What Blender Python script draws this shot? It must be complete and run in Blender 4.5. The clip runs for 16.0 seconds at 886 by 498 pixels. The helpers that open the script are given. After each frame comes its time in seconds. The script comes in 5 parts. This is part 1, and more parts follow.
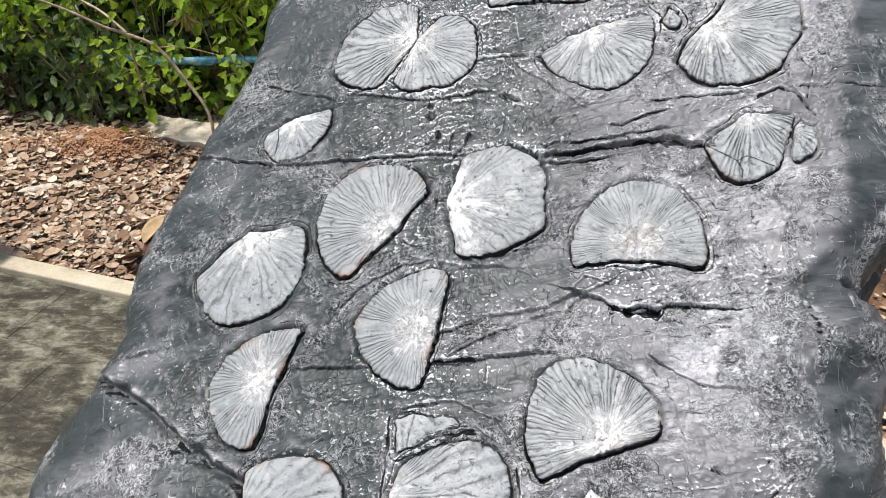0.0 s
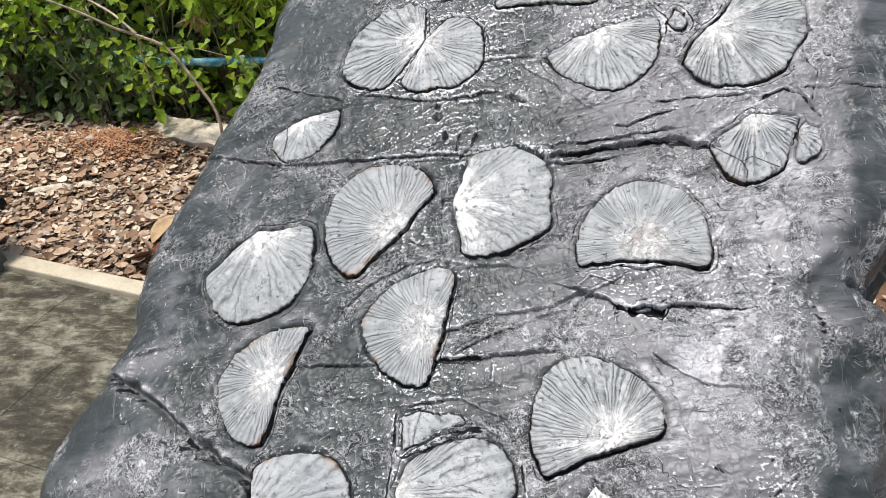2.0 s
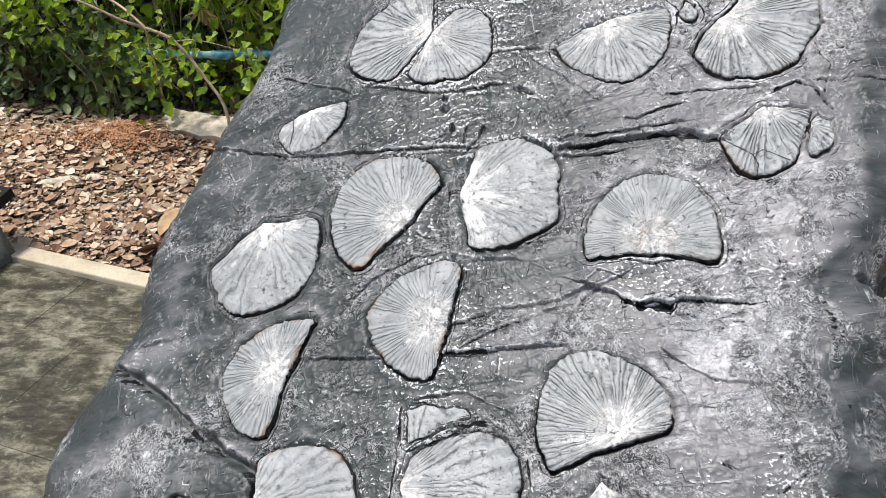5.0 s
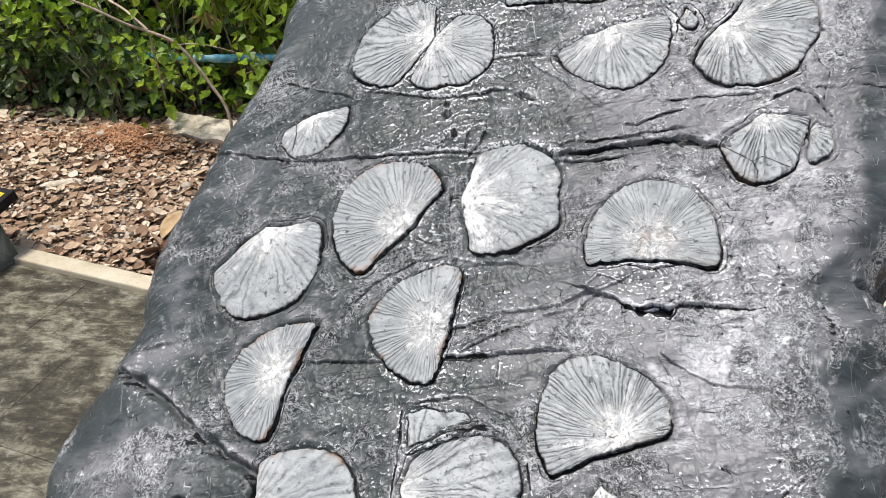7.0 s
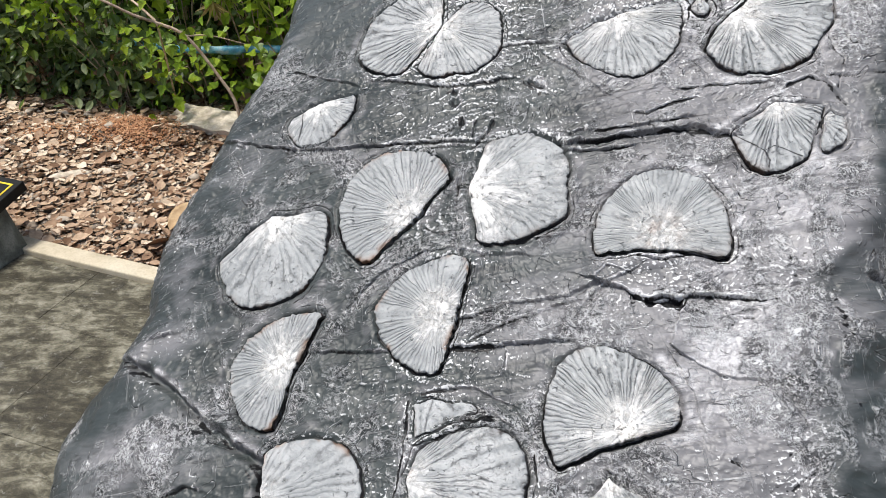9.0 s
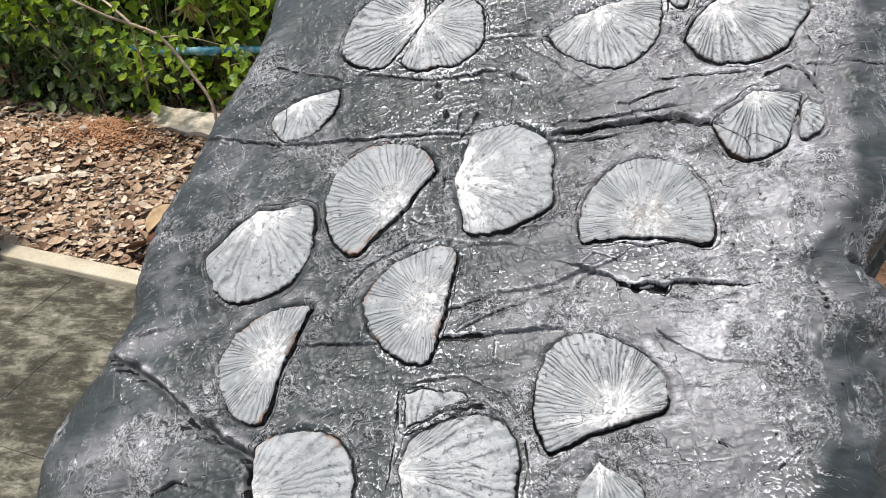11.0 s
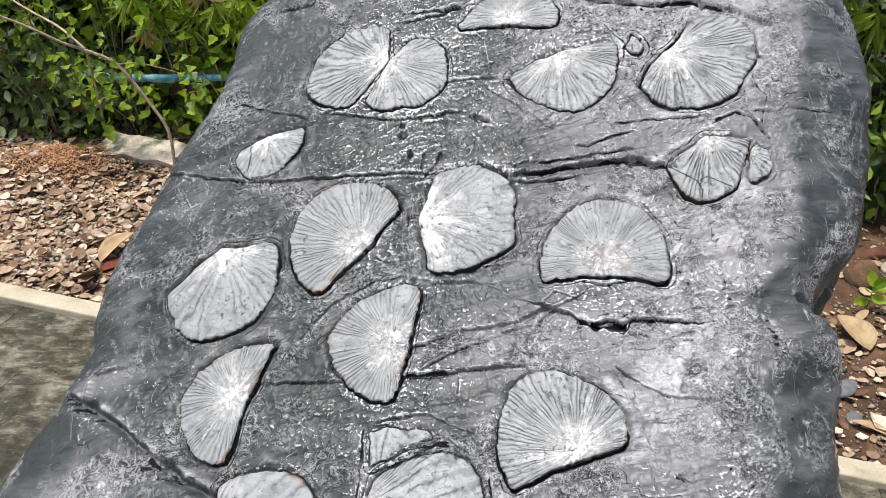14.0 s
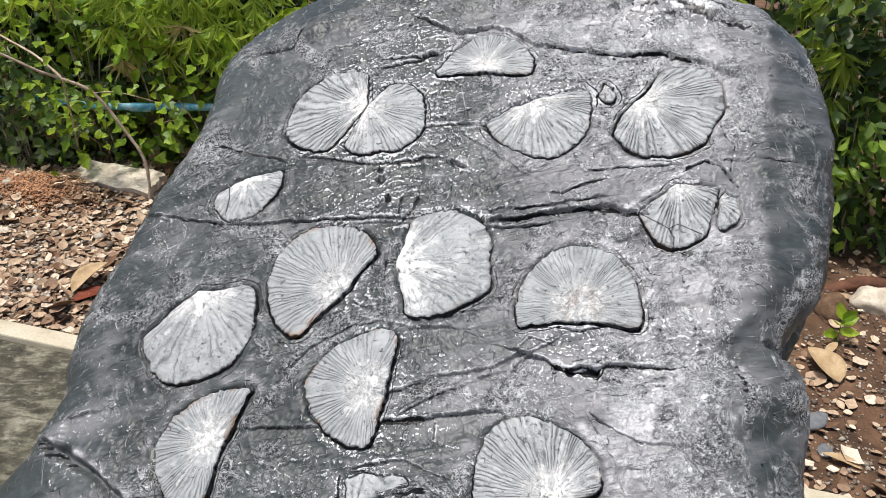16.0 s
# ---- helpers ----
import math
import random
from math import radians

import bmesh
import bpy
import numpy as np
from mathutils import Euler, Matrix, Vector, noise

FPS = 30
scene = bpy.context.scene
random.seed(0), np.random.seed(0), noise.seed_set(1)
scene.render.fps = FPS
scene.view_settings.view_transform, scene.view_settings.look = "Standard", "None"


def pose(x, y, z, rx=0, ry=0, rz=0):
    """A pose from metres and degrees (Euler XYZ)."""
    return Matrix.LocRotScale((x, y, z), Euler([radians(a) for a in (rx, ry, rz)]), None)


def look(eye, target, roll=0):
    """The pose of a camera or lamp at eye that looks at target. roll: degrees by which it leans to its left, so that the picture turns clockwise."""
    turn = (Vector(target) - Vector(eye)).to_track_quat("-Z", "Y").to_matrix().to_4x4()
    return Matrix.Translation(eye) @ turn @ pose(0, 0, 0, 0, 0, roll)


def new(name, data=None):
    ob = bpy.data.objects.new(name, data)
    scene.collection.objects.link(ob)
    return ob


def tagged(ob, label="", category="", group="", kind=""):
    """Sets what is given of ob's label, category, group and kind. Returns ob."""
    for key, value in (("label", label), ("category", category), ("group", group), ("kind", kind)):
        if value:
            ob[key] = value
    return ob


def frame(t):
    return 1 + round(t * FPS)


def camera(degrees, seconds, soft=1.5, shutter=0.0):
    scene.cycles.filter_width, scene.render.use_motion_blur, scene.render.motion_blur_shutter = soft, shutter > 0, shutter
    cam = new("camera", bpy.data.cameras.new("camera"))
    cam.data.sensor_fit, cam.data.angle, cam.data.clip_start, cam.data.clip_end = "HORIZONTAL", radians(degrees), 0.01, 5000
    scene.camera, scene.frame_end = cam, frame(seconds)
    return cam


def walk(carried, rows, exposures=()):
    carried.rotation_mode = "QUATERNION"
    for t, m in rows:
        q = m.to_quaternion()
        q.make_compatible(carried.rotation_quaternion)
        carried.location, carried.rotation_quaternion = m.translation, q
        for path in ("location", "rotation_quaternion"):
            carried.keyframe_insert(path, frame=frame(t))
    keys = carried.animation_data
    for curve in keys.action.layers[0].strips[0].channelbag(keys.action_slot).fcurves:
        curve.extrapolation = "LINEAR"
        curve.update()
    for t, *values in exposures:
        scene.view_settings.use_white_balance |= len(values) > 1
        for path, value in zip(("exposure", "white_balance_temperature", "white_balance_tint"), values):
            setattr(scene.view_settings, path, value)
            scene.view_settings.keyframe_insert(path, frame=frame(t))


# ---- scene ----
cam = camera(60.4, 16.0, soft=0.4)
PATH = [
    (0, (0.0063, 0.1782, 1.5561), (-0.0135, 1.7055, 0.6021), 1.4),
    (0.5, (0.0081, 0.1782, 1.5570), (-0.0216, 1.7046, 0.6039), 1.4),
    (1, (0.0063, 0.1737, 1.5579), (-0.0297, 1.7019, 0.6075), 1.5),
    (1.5, (0.0081, 0.1719, 1.5597), (-0.0279, 1.7001, 0.6093), 1.3),
    (2, (0.0072, 0.1710, 1.5588), (-0.0297, 1.6983, 0.6066), 1.2),
    (2.5, (0.0072, 0.1728, 1.5561), (-0.0324, 1.6992, 0.6030), 1.2),
    (3, (0.0090, 0.1755, 1.5552), (-0.0333, 1.6992, 0.5976), 1.2),
    (3.5, (0.0081, 0.1773, 1.5525), (-0.0360, 1.6974, 0.5895), 1.2),
    (4, (0.0072, 0.1773, 1.5516), (-0.0405, 1.6956, 0.5850), 1.2),
    (6.5, (0.0081, 0.1701, 1.5570), (-0.0477, 1.6947, 0.6021), 1.3),
    (7, (0.0081, 0.1710, 1.5570), (-0.0486, 1.6956, 0.6021), 1.4),
    (7.5, (0.0063, 0.1719, 1.5552), (-0.0540, 1.6965, 0.6012), 1.6),
    (8, (0.0090, 0.1746, 1.5534), (-0.0567, 1.6974, 0.5958), 1.7),
    (8.5, (0.0081, 0.1746, 1.5525), (-0.0630, 1.6938, 0.5895), 1.4),
    (9, (0.0090, 0.1755, 1.5498), (-0.0657, 1.6911, 0.5805), 1.2),
    (11.3, (-0.0054, 0.1593, 1.5435), (-0.0189, 1.6794, 0.5787), 1.5),
    (11.5, (-0.0081, 0.1548, 1.5489), (-0.0162, 1.6839, 0.5994), 1.6),
    (12, (-0.0081, 0.1503, 1.5579), (0.0009, 1.6965, 0.6363), 1.6),
    (12.5, (-0.0072, 0.1449, 1.5642), (0.0243, 1.6974, 0.6543), 1.9),
    (13, (-0.0072, 0.1449, 1.5642), (0.0441, 1.6974, 0.6543), 2.4),
    (13.5, (-0.0108, 0.1566, 1.5597), (0.0585, 1.7046, 0.6435), 3.1),
    (14, (-0.0090, 0.1602, 1.5615), (0.0684, 1.7118, 0.6525), 3.4),
    (14.5, (-0.0090, 0.1575, 1.5786), (0.0729, 1.7217, 0.6930), 3.3),
    (15, (-0.0099, 0.1629, 1.5876), (0.0936, 1.7388, 0.7236), 4.0),
    (15.5, (-0.0054, 0.1656, 1.5858), (0.1206, 1.7451, 0.7317), 4.3),
    (16, (-0.0108, 0.1611, 1.5849), (0.1197, 1.7415, 0.7326), 4.6),
]
walk(cam, [(t, look(eye, target, roll)) for t, eye, target, roll in PATH], [(0, 0.32, 6350, 9), (16, 0.32, 6350, 9)])

# ---- light ----
SUN_EL, SUN_AZ = 74.0, -115.0      # elevation, and heading east of +y, in degrees
world = bpy.data.worlds.new("world")
scene.world = world
world.use_nodes = True
wn = world.node_tree.nodes
sky = wn.new("ShaderNodeTexSky")
sky.sky_type = "NISHITA"
sky.sun_disc = False
sky.sun_elevation, sky.sun_rotation = radians(SUN_EL), radians(SUN_AZ)
sky.air_density, sky.dust_density = 1.0, 4.0
wn["Background"].inputs["Strength"].default_value = 0.10
world.node_tree.links.new(sky.outputs[0], wn["Background"].inputs["Color"])
sun_data = bpy.data.lights.new("sun", "SUN")
sun_data.energy, sun_data.angle, sun_data.color = 3.0, radians(9), (1.0, 0.95, 0.88)
sun = new("sun", sun_data)
se, sa = radians(SUN_EL), radians(SUN_AZ)
sun_dir = Vector((math.cos(se) * math.sin(sa), math.cos(se) * math.cos(sa), math.sin(se)))
sun.matrix_world = look(sun_dir * 20, (0, 0, 0))


# ---- materials ----
def material(name, rough=0.6, spec=0.5):
    m = bpy.data.materials.new(name)
    m.use_nodes = True
    b = m.node_tree.nodes["Principled BSDF"]
    b.inputs["Roughness"].default_value = rough
    b.inputs["Specular IOR Level"].default_value = spec
    return m, m.node_tree.nodes, m.node_tree.links, b


def noise_node(m, scale, detail=4, rough=0.55, distortion=0.0, coords="Object", stretch=None):
    n, l = m.node_tree.nodes, m.node_tree.links
    tc = n.new("ShaderNodeTexCoord" if coords != "Position" else "ShaderNodeNewGeometry")
    t = n.new("ShaderNodeTexNoise")
    t.inputs["Scale"].default_value, t.inputs["Detail"].default_value = scale, detail
    t.inputs["Roughness"].default_value, t.inputs["Distortion"].default_value = rough, distortion
    if stretch:
        mp = n.new("ShaderNodeMapping")
        mp.inputs["Scale"].default_value = stretch
        l.new(tc.outputs[coords], mp.inputs[0])
        l.new(mp.outputs[0], t.inputs["Vector"])
    else:
        l.new(tc.outputs[coords], t.inputs["Vector"])
    return t.outputs["Fac"]


def ramp(m, fac, stops):
    r = m.node_tree.nodes.new("ShaderNodeValToRGB")
    while len(r.color_ramp.elements) < len(stops):
        r.color_ramp.elements.new(0.5)
    for e, (p, c) in zip(r.color_ramp.elements, stops):
        e.position = p
        e.color = (*c, 1) if isinstance(c, tuple) else (c, c, c, 1)
    m.node_tree.links.new(fac, r.inputs[0])
    return r.outputs[0]


def mix(m, fac, a, b, mode="MIX"):
    x = m.node_tree.nodes.new("ShaderNodeMix")
    x.data_type, x.blend_type = "RGBA", mode
    for sock, v in ((x.inputs[0], fac), (x.inputs[6], a), (x.inputs[7], b)):
        if isinstance(v, (int, float)):
            sock.default_value = v if sock == x.inputs[0] else (v, v, v, 1)
        elif isinstance(v, tuple):
            sock.default_value = (*v, 1)
        else:
            m.node_tree.links.new(v, sock)
    return x.outputs[2]


def calc(m, op, a, b=0.0, clamp=False):
    x = m.node_tree.nodes.new("ShaderNodeMath")
    x.operation, x.use_clamp = op, clamp
    for sock, v in zip(x.inputs, (a, b)):
        if isinstance(v, (int, float)):
            sock.default_value = v
        else:
            m.node_tree.links.new(v, sock)
    return x.outputs[0]


def bump(m, height, strength, distance, after=None):
    b = m.node_tree.nodes.new("ShaderNodeBump")
    b.inputs["Strength"].default_value, b.inputs["Distance"].default_value = strength, distance
    m.node_tree.links.new(height, b.inputs["Height"])
    if after:
        m.node_tree.links.new(after, b.inputs["Normal"])
    return b.outputs[0]


def attribute(m, name):
    a = m.node_tree.nodes.new("ShaderNodeAttribute")
    a.attribute_name = name
    return a.outputs["Fac"]


def ridges(m, scale, width, distortion=1.2, detail=3, stretch=None):
    """Thin wandering lines, 1 on the line."""
    n = noise_node(m, scale, detail, 0.6, distortion, stretch=stretch)
    return calc(m, "SUBTRACT", 1.0, calc(m, "DIVIDE", calc(m, "ABSOLUTE", calc(m, "SUBTRACT", n, 0.5)), width), True)


def face_noise(m, across, up, detail=4, rough=0.6, distortion=0.0, turn=0.0):
    """Noise laid along the rock's face: features per metre across and up it."""
    n, l = m.node_tree.nodes, m.node_tree.links
    c, mp, t = n.new("ShaderNodeCombineXYZ"), n.new("ShaderNodeMapping"), n.new("ShaderNodeTexNoise")
    l.new(attribute(m, "face_u"), c.inputs[0])
    l.new(attribute(m, "face_v"), c.inputs[1])
    mp.inputs["Rotation"].default_value = (0, 0, radians(turn))
    mp.inputs["Scale"].default_value = (across, up, 1.0)
    l.new(c.outputs[0], mp.inputs[0])
    l.new(mp.outputs[0], t.inputs["Vector"])
    t.inputs["Scale"].default_value, t.inputs["Detail"].default_value = 1.0, detail
    t.inputs["Roughness"].default_value, t.inputs["Distortion"].default_value = rough, distortion
    return t.outputs["Fac"]


def painted_rock():
    """Slate-grey gloss paint on trowelled cement: crusts dry-brushed white, cracks black-washed; glints, sheen and
    shade are put into the colour too.
    """
    m, n, l, b = material("painted_rock", 0.4, 0.4)
    white, black, crest = attribute(m, "brush_and_light"), attribute(m, "wash_and_shade"), attribute(m, "edge_paint")

    def over(value, at, soft=0.03):
        return ramp(m, value, [(at - soft, 0.0), (at + soft, 1.0)])

    def times(*values):
        out = values[0]
        for v in values[1:]:
            out = calc(m, "MULTIPLY", out, v)
        return out

    def lifted(value, k):
        return calc(m, "ADD", value, calc(m, "MULTIPLY", white, k))

    # smooth paint, in broad strokes across the face
    strokes, broad = face_noise(m, 9, 34, 5, 0.62, 0.5), noise_node(m, 6, 5, 0.6, 0.6)
    tone = ramp(m, broad, [(0.34, (0.030, 0.037, 0.037)), (0.5, (0.042, 0.051, 0.051)), (0.66, (0.062, 0.073, 0.073))])
    tone = mix(m, ramp(m, strokes, [(0.50, 0.0), (0.72, 0.35)]), tone, (0.13, 0.14, 0.142))
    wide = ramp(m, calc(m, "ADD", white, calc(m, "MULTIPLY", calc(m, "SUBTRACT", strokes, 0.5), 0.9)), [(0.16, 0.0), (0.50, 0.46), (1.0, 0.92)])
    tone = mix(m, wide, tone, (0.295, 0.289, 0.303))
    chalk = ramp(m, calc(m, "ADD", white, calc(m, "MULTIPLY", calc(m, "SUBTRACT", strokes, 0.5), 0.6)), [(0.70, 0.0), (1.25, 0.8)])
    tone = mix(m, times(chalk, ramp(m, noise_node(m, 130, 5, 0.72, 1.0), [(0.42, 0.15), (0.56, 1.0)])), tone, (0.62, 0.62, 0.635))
    # crusts: rough cement standing out of the smooth paint
    where = lifted(noise_node(m, 11, 5, 0.62, 0.9), 0.10)
    crust = over(where, 0.585, 0.05)
    lumps, grit = noise_node(m, 150, 5, 0.70, 0.9), noise_node(m, 260, 3, 0.6, 0.3)
    # wandering ridges, pale on the crest (dry-brushed, with glints), shadow painted dark along one foot
    coil, curl = noise_node(m, 58, 5, 0.66, 1.3), noise_node(m, 135, 4, 0.66, 1.1)
    tops = calc(m, "MAXIMUM", ramp(m, coil, [(0.490, 0.0), (0.505, 1.0), (0.530, 1.0), (0.555, 0.0)]), ramp(m, curl, [(0.50, 0.0), (0.52, 1.0), (0.55, 1.0), (0.58, 0.0)]))
    tops = calc(m, "MAXIMUM", tops, times(over(lumps, 0.63, 0.02), 0.8))
    pits = calc(m, "MAXIMUM", ramp(m, coil, [(0.450, 0.0), (0.472, 1.0), (0.484, 1.0), (0.495, 0.0)]), ramp(m, curl, [(0.43, 0.0), (0.45, 0.9), (0.47, 0.9), (0.495, 0.0)]))
    pits = times(pits, over(noise_node(m, 28, 3, 0.6), 0.50, 0.06))
    tops, pits = times(tops, crust), times(pits, crust)
    # long scratches; flake edges, with their shading painted along one side
    flake = calc(m, "FRACT", calc(m, "MULTIPLY", noise_node(m, 10, 3, 0.62, 1.3), 8.0))
    rim = times(ramp(m, flake, [(0.0, 1.0), (0.03, 1.0), (0.08, 0.0)]), over(noise_node(m, 17, 4, 0.65, 0.5), 0.53, 0.03), over(noise_node(m, 150, 4, 0.7), 0.50, 0.05))
    under = times(ramp(m, flake, [(0.93, 0.0), (0.995, 1.0)]), over(noise_node(m, 17, 4, 0.65, 0.5), 0.53, 0.03), over(noise_node(m, 50, 3, 0.6), 0.5, 0.05))
    scored = calc(m, "MAXIMUM", over(face_noise(m, 9, 230, 4, 0.65, 0.5, 14), 0.63, 0.03), over(face_noise(m, 210, 14, 4, 0.65, 0.6, -8), 0.65, 0.03))
    scored = times(scored, over(noise_node(m, 16, 3, 0.6), 0.52, 0.06))
    speckle = calc(m, "MULTIPLY", calc(m, "SUBTRACT", noise_node(m, 170, 5, 0.75, 0.5), 0.5), 3.0)
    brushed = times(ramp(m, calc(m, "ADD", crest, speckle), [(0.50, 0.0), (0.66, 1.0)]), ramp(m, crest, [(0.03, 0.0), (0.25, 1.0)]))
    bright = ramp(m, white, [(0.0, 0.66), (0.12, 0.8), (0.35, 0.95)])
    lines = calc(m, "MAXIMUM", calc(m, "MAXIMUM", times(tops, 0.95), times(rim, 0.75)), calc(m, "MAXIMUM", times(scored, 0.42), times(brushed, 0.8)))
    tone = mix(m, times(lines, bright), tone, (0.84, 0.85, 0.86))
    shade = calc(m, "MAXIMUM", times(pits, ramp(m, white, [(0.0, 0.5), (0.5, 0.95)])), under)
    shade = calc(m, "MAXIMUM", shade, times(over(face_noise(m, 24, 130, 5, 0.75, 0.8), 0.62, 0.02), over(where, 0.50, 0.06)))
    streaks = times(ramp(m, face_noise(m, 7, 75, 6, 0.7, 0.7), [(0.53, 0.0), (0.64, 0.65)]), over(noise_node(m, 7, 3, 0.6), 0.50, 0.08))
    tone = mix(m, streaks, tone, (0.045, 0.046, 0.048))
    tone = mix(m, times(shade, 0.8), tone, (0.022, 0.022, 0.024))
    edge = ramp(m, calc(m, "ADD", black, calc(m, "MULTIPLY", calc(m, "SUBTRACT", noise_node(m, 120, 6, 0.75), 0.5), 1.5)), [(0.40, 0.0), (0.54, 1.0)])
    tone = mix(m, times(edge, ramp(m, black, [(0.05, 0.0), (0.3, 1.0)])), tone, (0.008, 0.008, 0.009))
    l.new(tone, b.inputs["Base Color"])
    l.new(mix(m, crust, ramp(m, strokes, [(0.35, 0.38), (0.65, 0.52)]), 0.42), b.inputs["Roughness"])
    h = calc(m, "ADD", times(crust, calc(m, "ADD", calc(m, "ADD", 0.2, times(lumps, 0.5)), calc(m, "SUBTRACT", times(tops, 0.35), times(pits, 0.35)))), times(calc(m, "ADD", rim, scored), 0.30))
    h = calc(m, "ADD", h, calc(m, "ADD", times(strokes, 0.35), times(grit, 0.05)))
    h = calc(m, "SUBTRACT", h, times(under, 0.4))
    l.new(bump(m, h, 1.0, 0.0042), b.inputs["Normal"])
    return m


def shell_paint():
    """Pale grey shell paint: white crust at the beak, dark-washed grooves between the ribs, black side walls with their
    shade painted in.
    """
    m, n, l, b = material("shell_paint", 0.48, 0.4)
    pale, groove, rust, lined = attribute(m, "pale"), attribute(m, "groove"), attribute(m, "rust"), attribute(m, "lined")
    reach, phase, fan = attribute(m, "fan_reach"), attribute(m, "rib_phase"), n.new("ShaderNodeCombineXYZ")
    info = n.new("ShaderNodeObjectInfo")
    phase = calc(m, "ADD", phase, calc(m, "MULTIPLY", calc(m, "SUBTRACT", noise_node(m, 60, 4, 0.65), 0.5), 1.3))
    l.new(phase, fan.inputs[0])
    l.new(reach, fan.inputs[1])
    l.new(calc(m, "MULTIPLY", info.outputs["Random"], 40.0), fan.inputs[2])

    def streak(across, along, detail):
        mp, t = n.new("ShaderNodeMapping"), n.new("ShaderNodeTexNoise")
        mp.inputs["Scale"].default_value = (across, along, 1.0)
        t.inputs["Scale"].default_value, t.inputs["Detail"].default_value, t.inputs["Roughness"].default_value, t.inputs["Distortion"].default_value = 1.0, detail, 0.6, 0.2
        l.new(fan.outputs[0], mp.inputs[0])
        l.new(mp.outputs[0], t.inputs["Vector"])
        return t.outputs["Fac"]

    def valley(value):
        """1 in the groove between two ribs, 0 on the rib."""
        return calc(m, "ABSOLUTE", calc(m, "SUBTRACT", calc(m, "MULTIPLY", calc(m, "FRACT", value), 2.0), 1.0))

    low, low2 = valley(phase), valley(calc(m, "MULTIPLY", phase, 2.0))
    gate, gate2 = streak(0.9, 3.2, 3), streak(1.7, 4.5, 3)
    away = ramp(m, reach, [(0.20, 0.0), (0.55, 1.0)])
    base = ramp(m, noise_node(m, 22, 5, 0.65, 0.4), [(0.36, (0.26, 0.277, 0.282)), (0.52, (0.325, 0.342, 0.348)), (0.66, (0.41, 0.426, 0.43))])
    base = mix(m, calc(m, "MULTIPLY", ramp(m, low, [(0.25, 0.45), (0.7, 0.0)]), lined), base, (0.66, 0.67, 0.675))
    grain, grit = noise_node(m, 95, 6, 0.72, 0.8), noise_node(m, 150, 6, 0.78, 0.3)
    ragged = calc(m, "ADD", calc(m, "MULTIPLY", calc(m, "SUBTRACT", grain, 0.5), 1.9), calc(m, "MULTIPLY", calc(m, "SUBTRACT", streak(0.8, 2.2, 4), 0.5), 1.3))
    flake = ramp(m, calc(m, "ADD", pale, ragged), [(0.46, 0.0), (1.10, 1.0)])
    base = mix(m, calc(m, "MULTIPLY", flake, 0.85), base, (0.80, 0.80, 0.79))
    broken = ramp(m, gate, [(0.44, 0.0), (0.60, 1.0)])
    cut = calc(m, "MULTIPLY", calc(m, "MULTIPLY", ramp(m, low, [(0.66, 0.0), (0.95, 1.0)]), broken), away)
    cut2 = calc(m, "MULTIPLY", calc(m, "MULTIPLY", ramp(m, low2, [(0.72, 0.0), (0.92, 1.0)]), ramp(m, gate2, [(0.54, 0.0), (0.62, 1.0)])), ramp(m, reach, [(0.2, 0.0), (0.5, 0.8)]))
    dark = calc(m, "MULTIPLY", calc(m, "MAXIMUM", cut, cut2), calc(m, "ADD", calc(m, "MULTIPLY", lined, 0.75), 0.15), True)
    base = mix(m, dark, base, (0.06, 0.061, 0.065))
    near = ramp(m, reach, [(0.12, 0.9), (0.46, 0.0)])
    crumb = ramp(m, noise_node(m, 130, 5, 0.7, 1.3), [(0.38, (0.24, 0.225, 0.20)), (0.45, (0.58, 0.57, 0.54)), (0.54, (0.88, 0.875, 0.86))])
    base = mix(m, calc(m, "MULTIPLY", near, ramp(m, grain, [(0.40, 0.2), (0.55, 1.0)])), base, crumb)
    speck = ramp(m, grit, [(0.61, 0.0), (0.64, 1.0)])
    base = mix(m, calc(m, "MULTIPLY", speck, 0.6), base, (0.06, 0.06, 0.065))
    dark_rim = calc(m, "MULTIPLY", groove, ramp(m, noise_node(m, 120, 3, 0.6), [(0.45, 0.0), (0.60, 0.8)]), True)
    base = mix(m, calc(m, "MAXIMUM", dark_rim, ramp(m, groove, [(0.86, 0.0), (0.96, 1.0)])), base, (0.03, 0.03, 0.033))
    base = mix(m, calc(m, "MULTIPLY", rust, ramp(m, noise_node(m, 30, 3), [(0.53, 0.0), (0.62, 0.75)])), base, (0.25, 0.125, 0.055))
    l.new(base, b.inputs["Base Color"])
    h = calc(m, "ADD", calc(m, "MULTIPLY", ramp(m, low, [(0.4, 1.0), (0.95, 0.0)]), calc(m, "MULTIPLY", away, calc(m, "MULTIPLY", lined, calc(m, "ADD", 0.25, calc(m, "MULTIPLY", broken, 0.6))))), calc(m, "MULTIPLY", grain, 0.7))
    h = calc(m, "ADD", h, calc(m, "MULTIPLY", flake, 0.35))
    h = calc(m, "SUBTRACT", h, calc(m, "MULTIPLY", speck, 0.5))
    l.new(bump(m, h, 1.0, 0.0026), b.inputs["Normal"])
    return m


